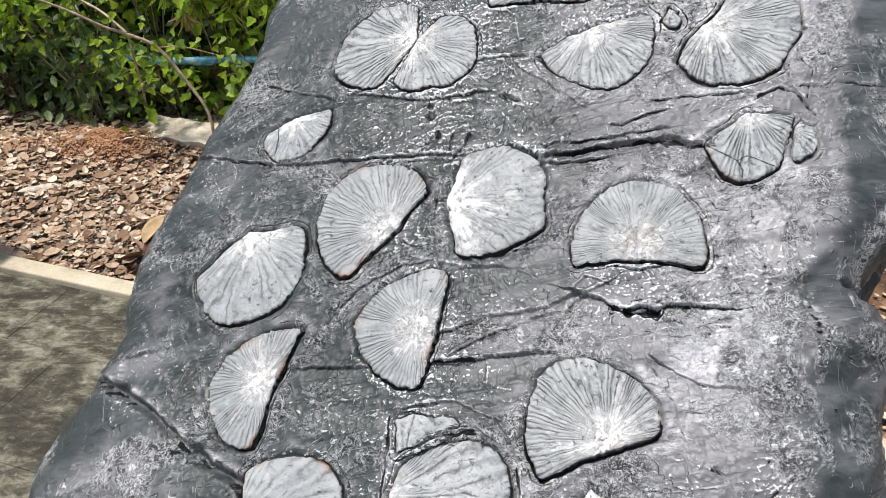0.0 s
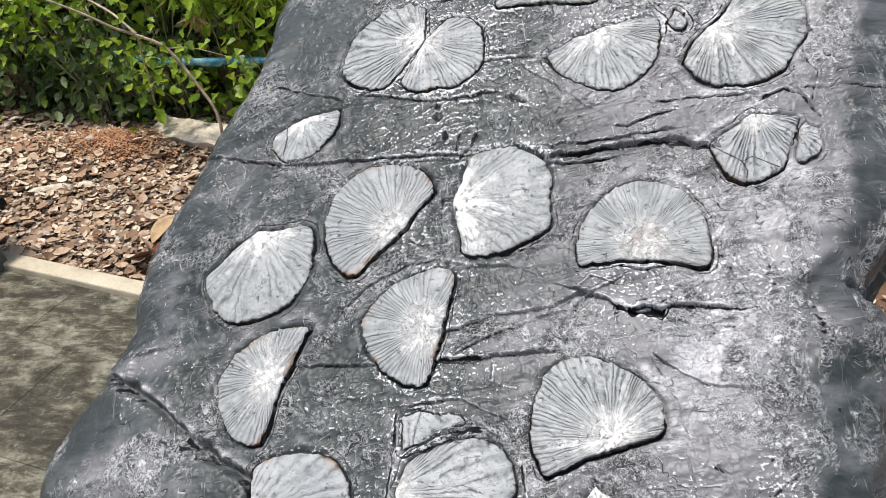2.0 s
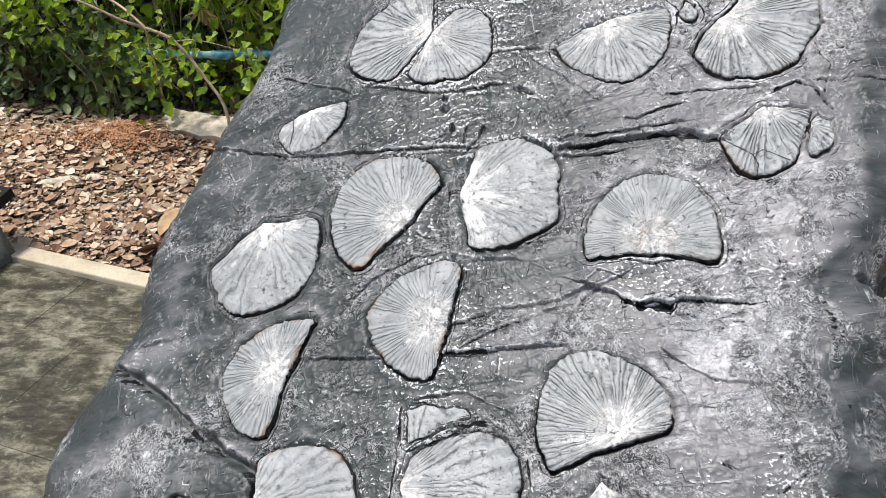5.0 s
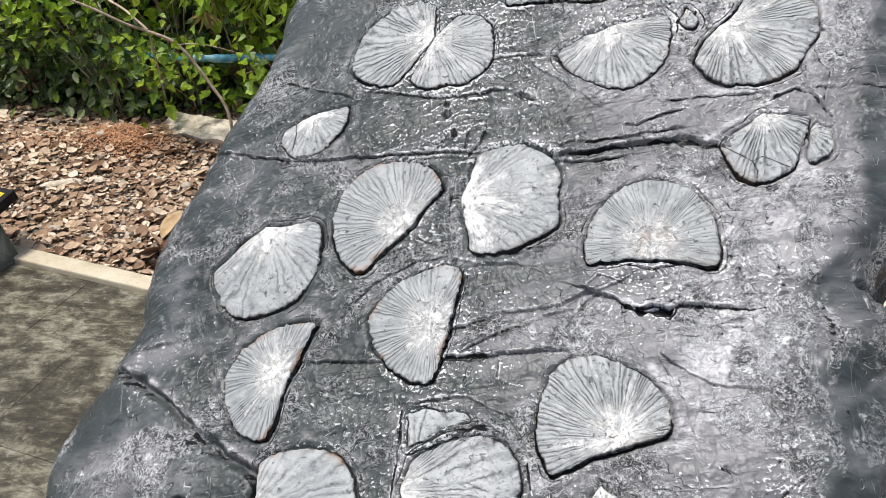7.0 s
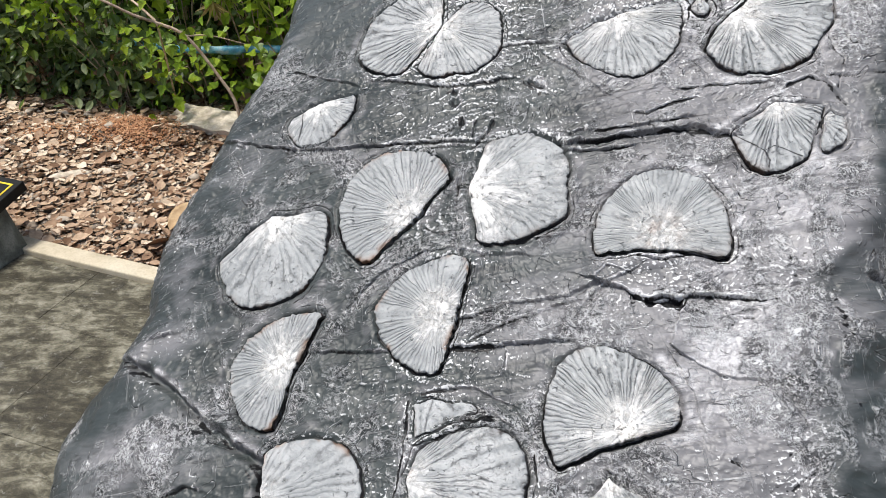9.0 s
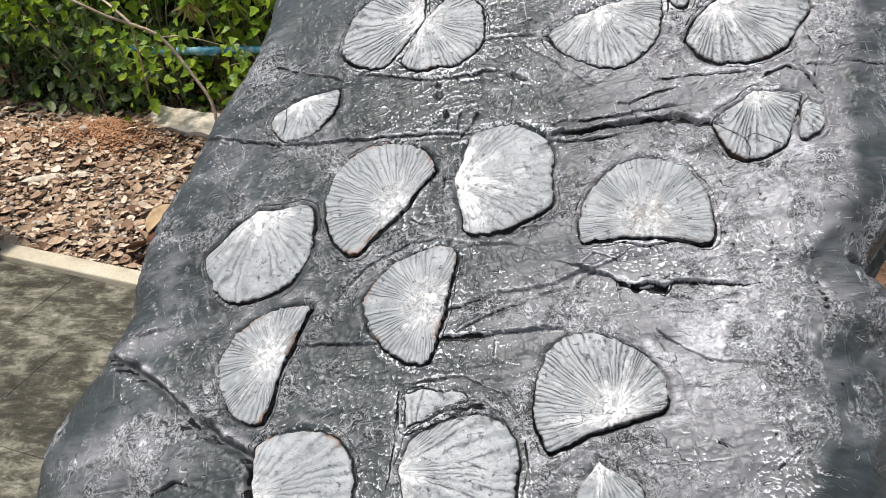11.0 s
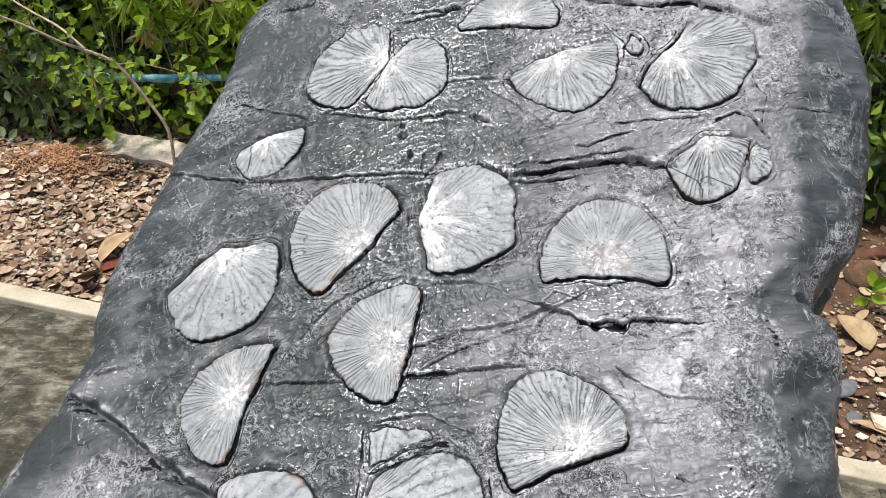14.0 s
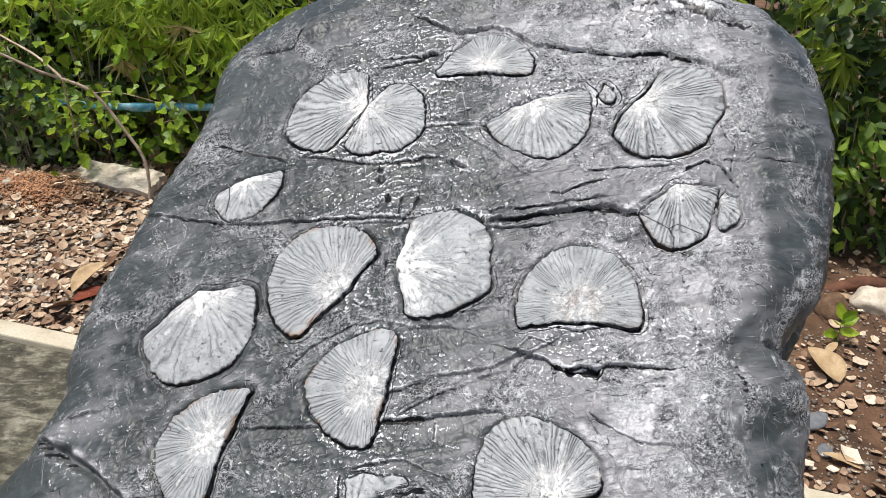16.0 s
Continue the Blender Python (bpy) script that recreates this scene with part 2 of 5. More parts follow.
def leaf_material(name, dark, mid, light, gloss=0.42):
    m, n, l, b = material(name, gloss, 0.5)
    g = n.new("ShaderNodeNewGeometry")
    c = ramp(m, g.outputs["Random Per Island"], [(0.0, dark), (0.55, mid), (1.0, light)])
    c = mix(m, ramp(m, noise_node(m, 40, 3), [(0.35, 0.0), (0.7, 0.35)]), c, dark)
    l.new(c, b.inputs["Base Color"])
    b.inputs["Transmission Weight"].default_value = 0.0
    t = n.new("ShaderNodeBsdfTranslucent")
    l.new(mix(m, 0.5, c, light), t.inputs["Color"])
    s = n.new("ShaderNodeMixShader")
    s.inputs[0].default_value = 0.5
    l.new(b.outputs[0], s.inputs[1])
    l.new(t.outputs[0], s.inputs[2])
    l.new(s.outputs[0], n["Material Output"].inputs["Surface"])
    return m


def mottled(name, stops, scale, rough=0.8, relief=0.5, depth=0.004, island=False, fine=160, spec=0.3, place="Object", stretch=None):
    m, n, l, b = material(name, rough, spec)
    if island:
        g = n.new("ShaderNodeNewGeometry")
        c = ramp(m, g.outputs["Random Per Island"], stops)
        c = mix(m, ramp(m, noise_node(m, scale, 4), [(0.35, 0.0), (0.75, 0.5)]), c, stops[0][1])
    else:
        c = ramp(m, noise_node(m, scale, 6, 0.62, 0.4, place, stretch), stops)
        c = mix(m, ramp(m, noise_node(m, fine, 3, 0.6), [(0.45, 0.0), (0.7, 0.4)]), c, stops[0][1])
    l.new(c, b.inputs["Base Color"])
    l.new(bump(m, noise_node(m, fine * 0.7, 5, 0.65), relief, depth), b.inputs["Normal"])
    return m


def paving_paint():
    """Stamped concrete: dark sealer worn to pale cement in ragged patches."""
    m, n, l, b = material("stamped_concrete", 0.55, 0.3)
    big, mid = noise_node(m, 3.2, 4, 0.6, 0.6, "Position"), noise_node(m, 17, 8, 0.74, 0.35, "Position", (0.7, 1.3, 1.0))
    fine = noise_node(m, 70, 5, 0.7, 0.6, "Position")
    k = calc(m, "ADD", mid, calc(m, "MULTIPLY", calc(m, "SUBTRACT", big, 0.5), 0.5))
    c = ramp(m, k, [(0.38, (0.036, 0.031, 0.020)), (0.48, (0.080, 0.072, 0.048)), (0.53, (0.145, 0.134, 0.094)), (0.60, (0.225, 0.21, 0.155)), (0.72, (0.37, 0.35, 0.28))])
    c = mix(m, ramp(m, fine, [(0.50, 0.0), (0.66, 0.45)]), c, (0.05, 0.048, 0.038))
    c = mix(m, ramp(m, noise_node(m, 38, 6, 0.75, 0.8, "Position"), [(0.58, 0.0), (0.66, 0.5)]), c, (0.36, 0.355, 0.31))
    l.new(c, b.inputs["Base Color"])
    l.new(bump(m, calc(m, "ADD", mid, calc(m, "MULTIPLY", fine, 0.4)), 0.8, 0.006), b.inputs["Normal"])
    return m


ROCK, SHELL = painted_rock(), shell_paint()
SOIL = mottled("soil", [(0.3, (0.06, 0.035, 0.022)), (0.52, (0.14, 0.078, 0.045)), (0.72, (0.23, 0.135, 0.08))], 7, 0.95, 0.9, 0.01, fine=90)
RED_SOIL = mottled("red_soil", [(0.3, (0.42, 0.20, 0.10)), (0.7, (0.66, 0.40, 0.23))], 22, 0.95, 0.9, 0.008, fine=120)
DRY_LEAF = mottled("dry_leaf", [(0.0, (0.15, 0.082, 0.045)), (0.35, (0.36, 0.24, 0.155)), (0.7, (0.60, 0.45, 0.31)), (1.0, (0.86, 0.74, 0.58))], 60, 0.75, 0.4, 0.002, island=True)
GRAVEL = mottled("gravel", [(0.0, (0.12, 0.095, 0.07)), (0.5, (0.32, 0.26, 0.20)), (1.0, (0.66, 0.58, 0.48))], 70, 0.85, 0.5, 0.003, island=True)
STONE = mottled("pale_stone", [(0.36, (0.44, 0.37, 0.28)), (0.62, (0.76, 0.68, 0.56))], 20, 0.85, 0.7, 0.004)
BROWN_STONE = mottled("brown_stone", [(0.3, (0.09, 0.05, 0.03)), (0.7, (0.27, 0.17, 0.10))], 14, 0.85, 0.8, 0.008)
GREY_STONE = mottled("grey_stone", [(0.3, (0.12, 0.125, 0.13)), (0.7, (0.25, 0.255, 0.26))], 20, 0.8, 0.6, 0.004)
CURB = mottled("cream_paint", [(0.25, (0.34, 0.29, 0.20)), (0.5, (0.56, 0.49, 0.36)), (0.75, (0.66, 0.60, 0.47))], 9, 0.75, 0.5, 0.003)
TILE = paving_paint()
BARK = mottled("twig_bark", [(0.36, (0.32, 0.23, 0.16)), (0.64, (0.62, 0.50, 0.39))], 30, 0.85, 0.7, 0.003)
ROOT = mottled("root_bark", [(0.3, (0.07, 0.03, 0.018)), (0.7, (0.20, 0.09, 0.055))], 16, 0.8, 0.8, 0.006)
BLUE = mottled("blue_plastic", [(0.36, (0.05, 0.16, 0.22)), (0.5, (0.09, 0.33, 0.48)), (0.62, (0.35, 0.52, 0.58))], 16, 0.45, 0.2, 0.001)
BLACK = mottled("black_board", [(0.3, (0.008, 0.008, 0.008)), (0.7, (0.014, 0.014, 0.013))], 12, 0.75, 0.2, 0.001)
YELLOW = mottled("yellow_paint", [(0.3, (0.62, 0.46, 0.02)), (0.7, (0.80, 0.62, 0.05))], 20, 0.5, 0.2, 0.001)
PLINTH = mottled("plinth_paint", [(0.35, (0.07, 0.072, 0.055)), (0.5, (0.15, 0.152, 0.122)), (0.65, (0.30, 0.30, 0.25))], 9, 0.6, 0.6, 0.005)
IVY = leaf_material("ivy_leaf", (0.06, 0.13, 0.022), (0.22, 0.36, 0.045), (0.50, 0.66, 0.09))
DEEP = leaf_material("deep_leaf", (0.026, 0.06, 0.016), (0.095, 0.165, 0.034), (0.27, 0.37, 0.07), 0.34)
DUSTY = leaf_material("dusty_leaf", (0.055, 0.09, 0.038), (0.17, 0.235, 0.105), (0.38, 0.46, 0.23), 0.4)
# near-black green: the shade inside the thicket, put into the leaf colour
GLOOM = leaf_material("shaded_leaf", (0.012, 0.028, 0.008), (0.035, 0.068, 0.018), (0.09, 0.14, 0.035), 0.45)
BAMBOO = leaf_material("fan_leaf", (0.18, 0.28, 0.035), (0.40, 0.53, 0.07), (0.64, 0.72, 0.14))
LIME = leaf_material("lime_leaf", (0.15, 0.28, 0.02), (0.32, 0.48, 0.03), (0.52, 0.64, 0.06))
STRAW = leaf_material("straw_leaf", (0.25, 0.18, 0.06), (0.42, 0.33, 0.13), (0.55, 0.46, 0.24))
WITHERED = leaf_material("withered_leaf", (0.09, 0.05, 0.028), (0.24, 0.15, 0.08), (0.42, 0.29, 0.17), 0.6)
TAN = mottled("tan_leaf", [(0.3, (0.34, 0.22, 0.11)), (0.7, (0.56, 0.42, 0.25))], 22, 0.7, 0.4, 0.002)
RUSSET = mottled("russet_leaf", [(0.3, (0.10, 0.022, 0.010)), (0.7, (0.26, 0.06, 0.025))], 22, 0.7, 0.4, 0.002)


# ---- builders ----
def mesh_of(name, verts, faces, mat, smooth=True, floats=None):
    """A mesh from arrays; floats: name -> a value for each vertex."""
    me = bpy.data.meshes.new(name)
    verts, faces = np.asarray(verts, np.float32), np.asarray(faces, np.int32)
    k = faces.shape[1]
    me.vertices.add(len(verts))
    me.vertices.foreach_set("co", verts.ravel())
    me.loops.add(faces.size)
    me.loops.foreach_set("vertex_index", faces.ravel())
    me.polygons.add(len(faces))
    me.polygons.foreach_set("loop_start", np.arange(0, faces.size, k, dtype=np.int32))
    me.polygons.foreach_set("loop_total", np.full(len(faces), k, np.int32))
    me.polygons.foreach_set("use_smooth", np.full(len(faces), smooth, bool))
    for key, vals in (floats or {}).items():
        me.attributes.new(key, "FLOAT", "POINT").data.foreach_set("value", np.asarray(vals, np.float32))
    me.update(calc_edges=True)
    me.validate()
    me.materials.append(mat)
    return me


def from_bm(name, bm, mat, smooth=False):
    me = bpy.data.meshes.new(name)
    bmesh.ops.recalc_face_normals(bm, faces=bm.faces[:])
    bm.to_mesh(me)
    bm.free()
    for p in me.polygons:
        p.use_smooth = smooth
    me.materials.append(mat)
    return me


def part(name, me, parent, label="", m=None):
    ob = new(name, me)
    ob.parent = parent
    if m is not None:
        ob.matrix_basis = m
    return tagged(ob, label)


def thing(name, label, category, m=None, data=None, group="", kind=""):
    ob = new(name, data)
    if m is not None:
        ob.matrix_basis = m
    return tagged(ob, label, category, group, kind)


def box(x0, x1, y0, y1, z0, z1, bevel=0.0):
    bm = bmesh.new()
    bmesh.ops.create_cube(bm, size=1.0, matrix=Matrix.Translation(((x0 + x1) / 2, (y0 + y1) / 2, (z0 + z1) / 2)) @ Matrix.Diagonal((x1 - x0, y1 - y0, z1 - z0, 1)))
    if bevel:
        bmesh.ops.bevel(bm, geom=bm.edges[:], offset=bevel, segments=2, affect="EDGES", profile=0.5)
    return bm


def tube_arrays(points, radii, sides=8, steps=6):
    """Rings round a smooth line through the points."""
    p = [Vector(q) for q in points]
    line, rad = [], []
    for i in range(len(p) - 1):
        a, b, c, d = p[max(i - 1, 0)], p[i], p[i + 1], p[min(i + 2, len(p) - 1)]
        for k in range(steps):
            t = k / steps
            line.append(0.5 * (2 * b + (c - a) * t + (2 * a - 5 * b + 4 * c - d) * t * t + (3 * b - a - 3 * c + d) * t ** 3))
            rad.append(radii[i] + (radii[i + 1] - radii[i]) * t)
    line.append(p[-1]), rad.append(radii[-1])
    verts, faces = [], []
    for i, q in enumerate(line):
        w = (line[min(i + 1, len(line) - 1)] - line[max(i - 1, 0)]).normalized()
        s = w.cross(Vector((0.31, 0.2, 0.93))).normalized()
        o = w.cross(s)
        for k in range(sides):
            a = 2 * math.pi * k / sides
            verts.append(q + (s * math.cos(a) + o * math.sin(a)) * rad[i] * (1 + 0.08 * math.sin(3.1 * i + k)))
    for i in range(len(line) - 1):
        for k in range(sides):
            j = (k + 1) % sides
            faces.append((i * sides + k, i * sides + j, (i + 1) * sides + j, (i + 1) * sides + k))
    return [tuple(v) for v in verts], faces


def smoothstep(a, b, x):
    t = np.clip((x - a) / (b - a), 0, 1)
    return t * t * (3 - 2 * t)


TABLE = np.random.RandomState(7).rand(256, 256)


def lattice(x, y, seed=0):
    """Smooth noise, -1 to 1."""
    x, y = x + 17.3 * seed, y + 5.7 * seed
    i, j = np.floor(x).astype(int), np.floor(y).astype(int)
    f, g = x - i, y - j
    f, g = f * f * f * (f * (6 * f - 15) + 10), g * g * g * (g * (6 * g - 15) + 10)
    i0, i1, j0, j1 = i % 256, (i + 1) % 256, j % 256, (j + 1) % 256
    a = TABLE[i0, j0] * (1 - f) + TABLE[i1, j0] * f
    b = TABLE[i0, j1] * (1 - f) + TABLE[i1, j1] * f
    return 2 * (a * (1 - g) + b * g) - 1


def fbm(x, y, octaves=4, seed=0):
    s, amp, tot = 0, 1.0, 0
    for k in range(octaves):
        s, tot = s + amp * lattice(x * 2 ** k, y * 2 ** k, seed + 3 * k), tot + amp
        amp *= 0.5
    return s / tot


def line_distance(u, v, pts):
    """Distance to a polyline, and on which side of it (positive: to the left of its run)."""
    best, side = np.full(u.shape, 9.0), np.zeros(u.shape)
    for (x0, y0), (x1, y1) in zip(pts[:-1], pts[1:]):
        dx, dy = x1 - x0, y1 - y0
        t = np.clip(((u - x0) * dx + (v - y0) * dy) / (dx * dx + dy * dy + 1e-12), 0, 1)
        ex, ey = u - x0 - t * dx, v - y0 - t * dy
        d = np.hypot(ex, ey)
        nearer = d < best
        best = np.where(nearer, d, best)
        side = np.where(nearer, np.sign(dx * ey - dy * ex), side)
    return best, side


def curve(values, n):
    """n values along a smooth open line through the given ones (rows)."""
    p = np.asarray(values, float)
    t = np.linspace(0, len(p) - 1, n)
    i = np.minimum(t.astype(int), len(p) - 2)
    f = (t - i).reshape((-1,) + (1,) * (p.ndim - 1))
    a, b, c, d = p[np.maximum(i - 1, 0)], p[i], p[i + 1], p[np.minimum(i + 2, len(p) - 1)]
    return 0.5 * (2 * b + (c - a) * f + (2 * a - 5 * b + 4 * c - d) * f ** 2 + (3 * b - a - 3 * c + d) * f ** 3)


# ---- the rock: a slab with a slanting face; u runs along the face, v up it, w out of it ----
FACE_O = np.array([0.06, 0.90, 1.1525])
FACE_N = np.array([-0.2484, -0.5204, 0.8170])
FACE_U = np.array([0.9568, 0.0, 0.2909])
FACE_V = np.array([-0.1514, 0.8539, 0.4979])


def face_w(u, v):
    """The broad swell of the face."""
    uc, vc = np.clip(u, -0.55, 0.48), np.clip(v, -0.42, 0.5)
    return 0.0067 - 0.0015 * uc + 0.0121 * vc - 0.1417 * uc * uc + 0.1805 * uc * vc - 0.0089 * vc * vc


# Shells on the face, one call each; lengths in millimetres
SHELLS = []


def fossil(label, beak, fan, radii, focus=(0, 0), ribs=30, thick=8, pale=0.3):
    """A fan: its beak, first and last heading (degrees), nine radii between them, where the ribs meet from the beak, and how white it is."""
    SHELLS.append((beak, fan, radii, focus, ribs, thick, label, pale))


fossil("left valve of an open butterfly-like fossil shell", (-68, 262), (82, 226), (58, 66, 78, 88, 95, 106, 109, 94, 77), (0, 0), 30, 8, 0.35)
fossil("right valve of an open butterfly-like fossil shell", (-66, 263), (35, -123), (43, 65, 74, 83, 91, 88, 79, 73, 66), (0, 0), 34, 8, 0.35)
fossil("wide fan-shaped fossil shell with fine ribs", (142, 210), (-4, -161), (71, 72, 77, 84, 89, 86, 78, 72, 67), (0, 0), 36, 7, 0.35)
fossil("large raised fossil shell with a rough black edge", (249, 165), (-132, 39), (42, 54, 65, 77, 92, 102, 116, 107, 79), (21, 13), 38, 11, 0.4)
fossil("small pale fan-shaped fossil shell", (-234, 200), (-4, -172), (48, 50, 55, 60, 65, 66, 60, 53, 45), (0, 0), 26, 8, 0.55)
fossil("white fan-shaped fossil shell lying on its side", (-57, 24), (64, -86), (67, 83, 100, 111, 108, 110, 94, 78, 67), (2, 0), 28, 9, 0.62)
fossil("half-round grey fossil shell with rusty edge", (-119, 10), (40, 217), (58, 70, 80, 91, 96, 97, 93, 88, 82), (-8, 0), 40, 8, 0.1)
fossil("broad smooth fan-shaped fossil shell", (-297, 52), (-10, -154), (72, 81, 95, 107, 109, 112, 111, 95, 86), (7, -3), 24, 9, 0.32)
fossil("half-moon fossil shell with a white middle", (-269, -143), (59, 244), (66, 64, 67, 71, 77, 80, 78, 75, 69), (-15, 8), 34, 9, 0.3)
fossil("half-moon fossil shell with a white middle", (-86, -115), (69, 247), (64, 67, 69, 77, 87, 85, 79, 73, 70), (-20, 0), 38, 10, 0.15)
fossil("semicircular fossil shell with brownish centre", (128, -89), (172, -14), (70, 72, 78, 87, 93, 90, 79, 69, 63), (1, 17), 44, 8, 0.15)
fossil("cracked fossil shell with a broken rim", (275, 54), (-151, -16), (59, 70, 83, 82, 72, 55, 47, 45, 47), (0, 0), 28, 8, 0.3)
fossil("broken-off piece of a fossil shell", (311, 23), (44, -108), (14, 14, 17, 21, 24, 30, 34, 35, 39), (0, 0), 10, 7, 0.1)
fossil("large half-round fossil shell with strong ribs", (54, -267), (-167, -352), (69, 72, 79, 89, 91, 81, 71, 62, 54), (3, 9), 40, 11, 0.35)
fossil("corner of a fossil shell under another", (-141, -238), (86, 15), (35, 35, 37, 40, 43, 47, 53, 61, 68), (5, -12), 14, 4, 0.1)
fossil("large white fan-shaped fossil shell with coarse ribs", (-153, -275), (59, -80), (28, 48, 91, 113, 114, 108, 84, 58, 42), (-6, 0), 30, 10, 0.45)
fossil("smooth grey fan-shaped fossil shell", (-307, -269), (84, -70), (44, 56, 71, 95, 110, 109, 101, 80, 58), (-6, -4), 22, 9, 0.2)
fossil("pale fossil shell low on the face", (36, -297), (-141, -39), (30, 51, 59, 62, 60, 57, 54, 49, 40), (0, 0), 20, 8, 0.5)
fossil("tiny fragment of a fossil shell", (231, 208), (-55, -125), (16, 20, 24, 26, 27, 26, 24, 22, 18), (0, 0), 8, 6, 0.4)
fossil("half-round fossil shell under the top ledge", (94, 271), (168, -26), (66, 59, 59, 59, 62, 62, 61, 60, 59), (2, 12), 36, 9, 0.2)
SHELL_CRACKS = [((223, 24), (238, 8), (248, -2), (259, 1), (281, -16)), ((248, -2), (250, -14), (244, -30)), ((-259, 204), (-257, 174), (-262, 149))]
NA = 230


def worn(q):
    """Points of the face, pushed about a little, so that no edge runs straight."""
    u, v = q[..., 0], q[..., 1]
    return q + np.stack([0.0046 * fbm(u * 26, v * 26, 4, 90) + 0.0009 * lattice(u * 210, v * 210, 92), 0.0046 * fbm(u * 26, v * 26, 4, 91) + 0.0009 * lattice(u * 210, v * 210, 93)], -1)


def shell_rim(spec):
    """The fan's beak, its rim and its whole worn outline, in metres on the face."""
    (bu, bv), (a0, a1), radii = spec[0], spec[1], spec[2]
    ang = np.radians(np.linspace(a0, a1, NA))
    r = curve(radii, NA)
    i = np.arange(NA)
    r = r * (1 + 0.011 * lattice(i * 0.143, i * 0 + bu * 0.1, 5) + 0.009 * lattice(i * 0.39, i * 0 + bv * 0.1, 6))
    r = r * (1 - 0.09 * np.exp(-i / 4.0) - 0.09 * np.exp(-(NA - 1 - i) / 4.0))
    rim = np.stack([bu + r * np.cos(ang), bv + r * np.sin(ang)], 1) / 1000
    beak = np.array([bu, bv]) / 1000
    k = np.linspace(0, 1, 14)[:, None]
    ring = np.vstack([beak + k[:-1] * (rim[0] - beak), rim[:-1:5], rim[-1] + k * (beak - rim[-1])])
    return beak, rim, worn(ring)


# Cracks and ledges, one call each; lengths in millimetres
CRACKS = []


def crack(width, depth, step, dark, *points):
    """A crack along the points; the side to the left of its run stands higher by the step; dark: how black it is
    washed, painted shade included.
    """
    CRACKS.append((points, width, depth, step, dark))


crack(2.5, 4, 3, 0.9, (6, 209), (37, 202), (78, 189))
crack(2.2, 4, 2, 1.0, (189, 95), (227, 88), (265, 82))
crack(2.2, 4, 2, 1.0, (338, 74), (379, 69), (423, 62))
crack(9, 10, 7, 1.2, (61, 57), (90, 50), (126, 48), (161, 45), (189, 40), (220, 25))
crack(3.5, 4, 3, 1.0, (70, 68), (110, 58), (150, 56), (185, 54))
crack(2.2, 3.5, 4, 0.7, (-369, 192), (-307, 160), (-242, 129), (-182, 117), (-139, 109), (-97, 99), (-44, 87))
crack(2.5, 4, 2, 0.9, (-273, 275), (-231, 243), (-184, 213))
crack(2.4, 6, 6, 0.8, (60, -110), (80, -120), (98, -138), (118, -137), (130, -141), (152, -140), (190, -150))
crack(10, 12, 0, 1.2, (92, -132), (104, -140), (118, -143), (130, -143))
crack(3, 5, 4, 0.7, (-243, -128), (-191, -138), (-160, -144))
crack(4.5, 6, 6, 1.1, (-95, -152), (-54, -157), (-4, -162), (23, -164))
crack(26, 26, 9, 0.62, (-497, -86), (-461, -108), (-426, -135), (-384, -179), (-347, -209), (-306, -239), (-309, -285), (-330, -330))
crack(3, 4, 0, 0.7, (-146, -198), (-148, -227), (-157, -258), (-166, -290))
crack(11, 9, 0, 1.1, (-60, 162), (-60, 147))
crack(11, 8, 0, 1.1, (-54, 119), (-56, 113))
crack(9, 7, 0, 1.1, (30, 150), (42, 140))
crack(3, 5, 0, 0.8, (205, 235), (222, 200), (214, 178))
crack(3, 5, 0, 0.8, (243, 205), (238, 182), (228, 176))
crack(2.5, 4, 0, 0.5, (345, 120), (352, 85), (340, 60))
crack(4, 5, 3, 0.9, (-20, 330), (10, 322), (38, 322))
crack(3, 3, 0, 0.6, (-96, 380), (-60, 372))
# notch under the overhang: its deep shade is painted black as well
crack(16, 24, 6, 1.0, (320, -143), (345, -148), (380, -152), (440, -160), (520, -170))
crack(4, 7, 0, 0.9, (-73, -60), (-78, -10), (-66, 40))
crack(2.5, 4, 0, 0.7, (-62, -22), (-95, -20), (-110, -12))
crack(3, 5, 0, 0.8, (-45, 92), (-40, 112))
crack(2, 3, 0, 0.3, (-335, 190), (-322, 150), (-330, 120))
crack(2, 4, 0, 0.45, (205, -25), (214, -48), (226, -52))
crack(2.6, 5, 0, 0.6, (228, -14), (245, -28), (262, -38))
crack(2.6, 5, 0, 0.6, (267, -73), (282, -86), (291, -94))
crack(12, 9, 0, 0.9, (-88, -227), (-74, -226), (-58, -230), (-45, -240))
crack(4, 6, 0, 1.0, (32, -290), (50, -301), (67, -315), (82, -325))
crack(12, 8, 0, 1.1, (143, -299), (148, -304))
crack(9, 8, 3, 0.8, (-420, -256), (-395, -246), (-380, -252))
crack(3.4, 5, 2, 0.9, (-130, -192), (-80, -196), (-40, -222), (-28, -250), (-30, -290))
crack(3, 5, 2, 0.9, (291, 72), (316, 78), (330, 70), (340, 40))
crack(2.4, 4, 2, 0.7, (60, -106), (70, -98), (84, -104))
crack(3, 4, 2, 0.5, (100, -92), (125, -100), (150, -98))
crack(5, 5, 1, 0.9, (-54, -44), (-35, -51), (-21, -56), (-2, -52), (22, -51))
crack(2.4, 3, 3, 0.5, (-189, -72), (-161, -51), (-122, -38), (-84, -40), (-54, -54), (-7, -66))
crack(2.5, 4, 0, 0.9, (-41, -165), (-44, -181))
crack(1.6, 3, 3, 0.4, (131, -149), (121, -170), (113, -189), (150, -221), (194, -235))
crack(3, 4, 3, 0.6, (-69, -146), (-34, -136), (23, -128))
crack(2.2, 3, 4, 0.4, (-77, -122), (-30, -116), (30, -120), (58, -112))
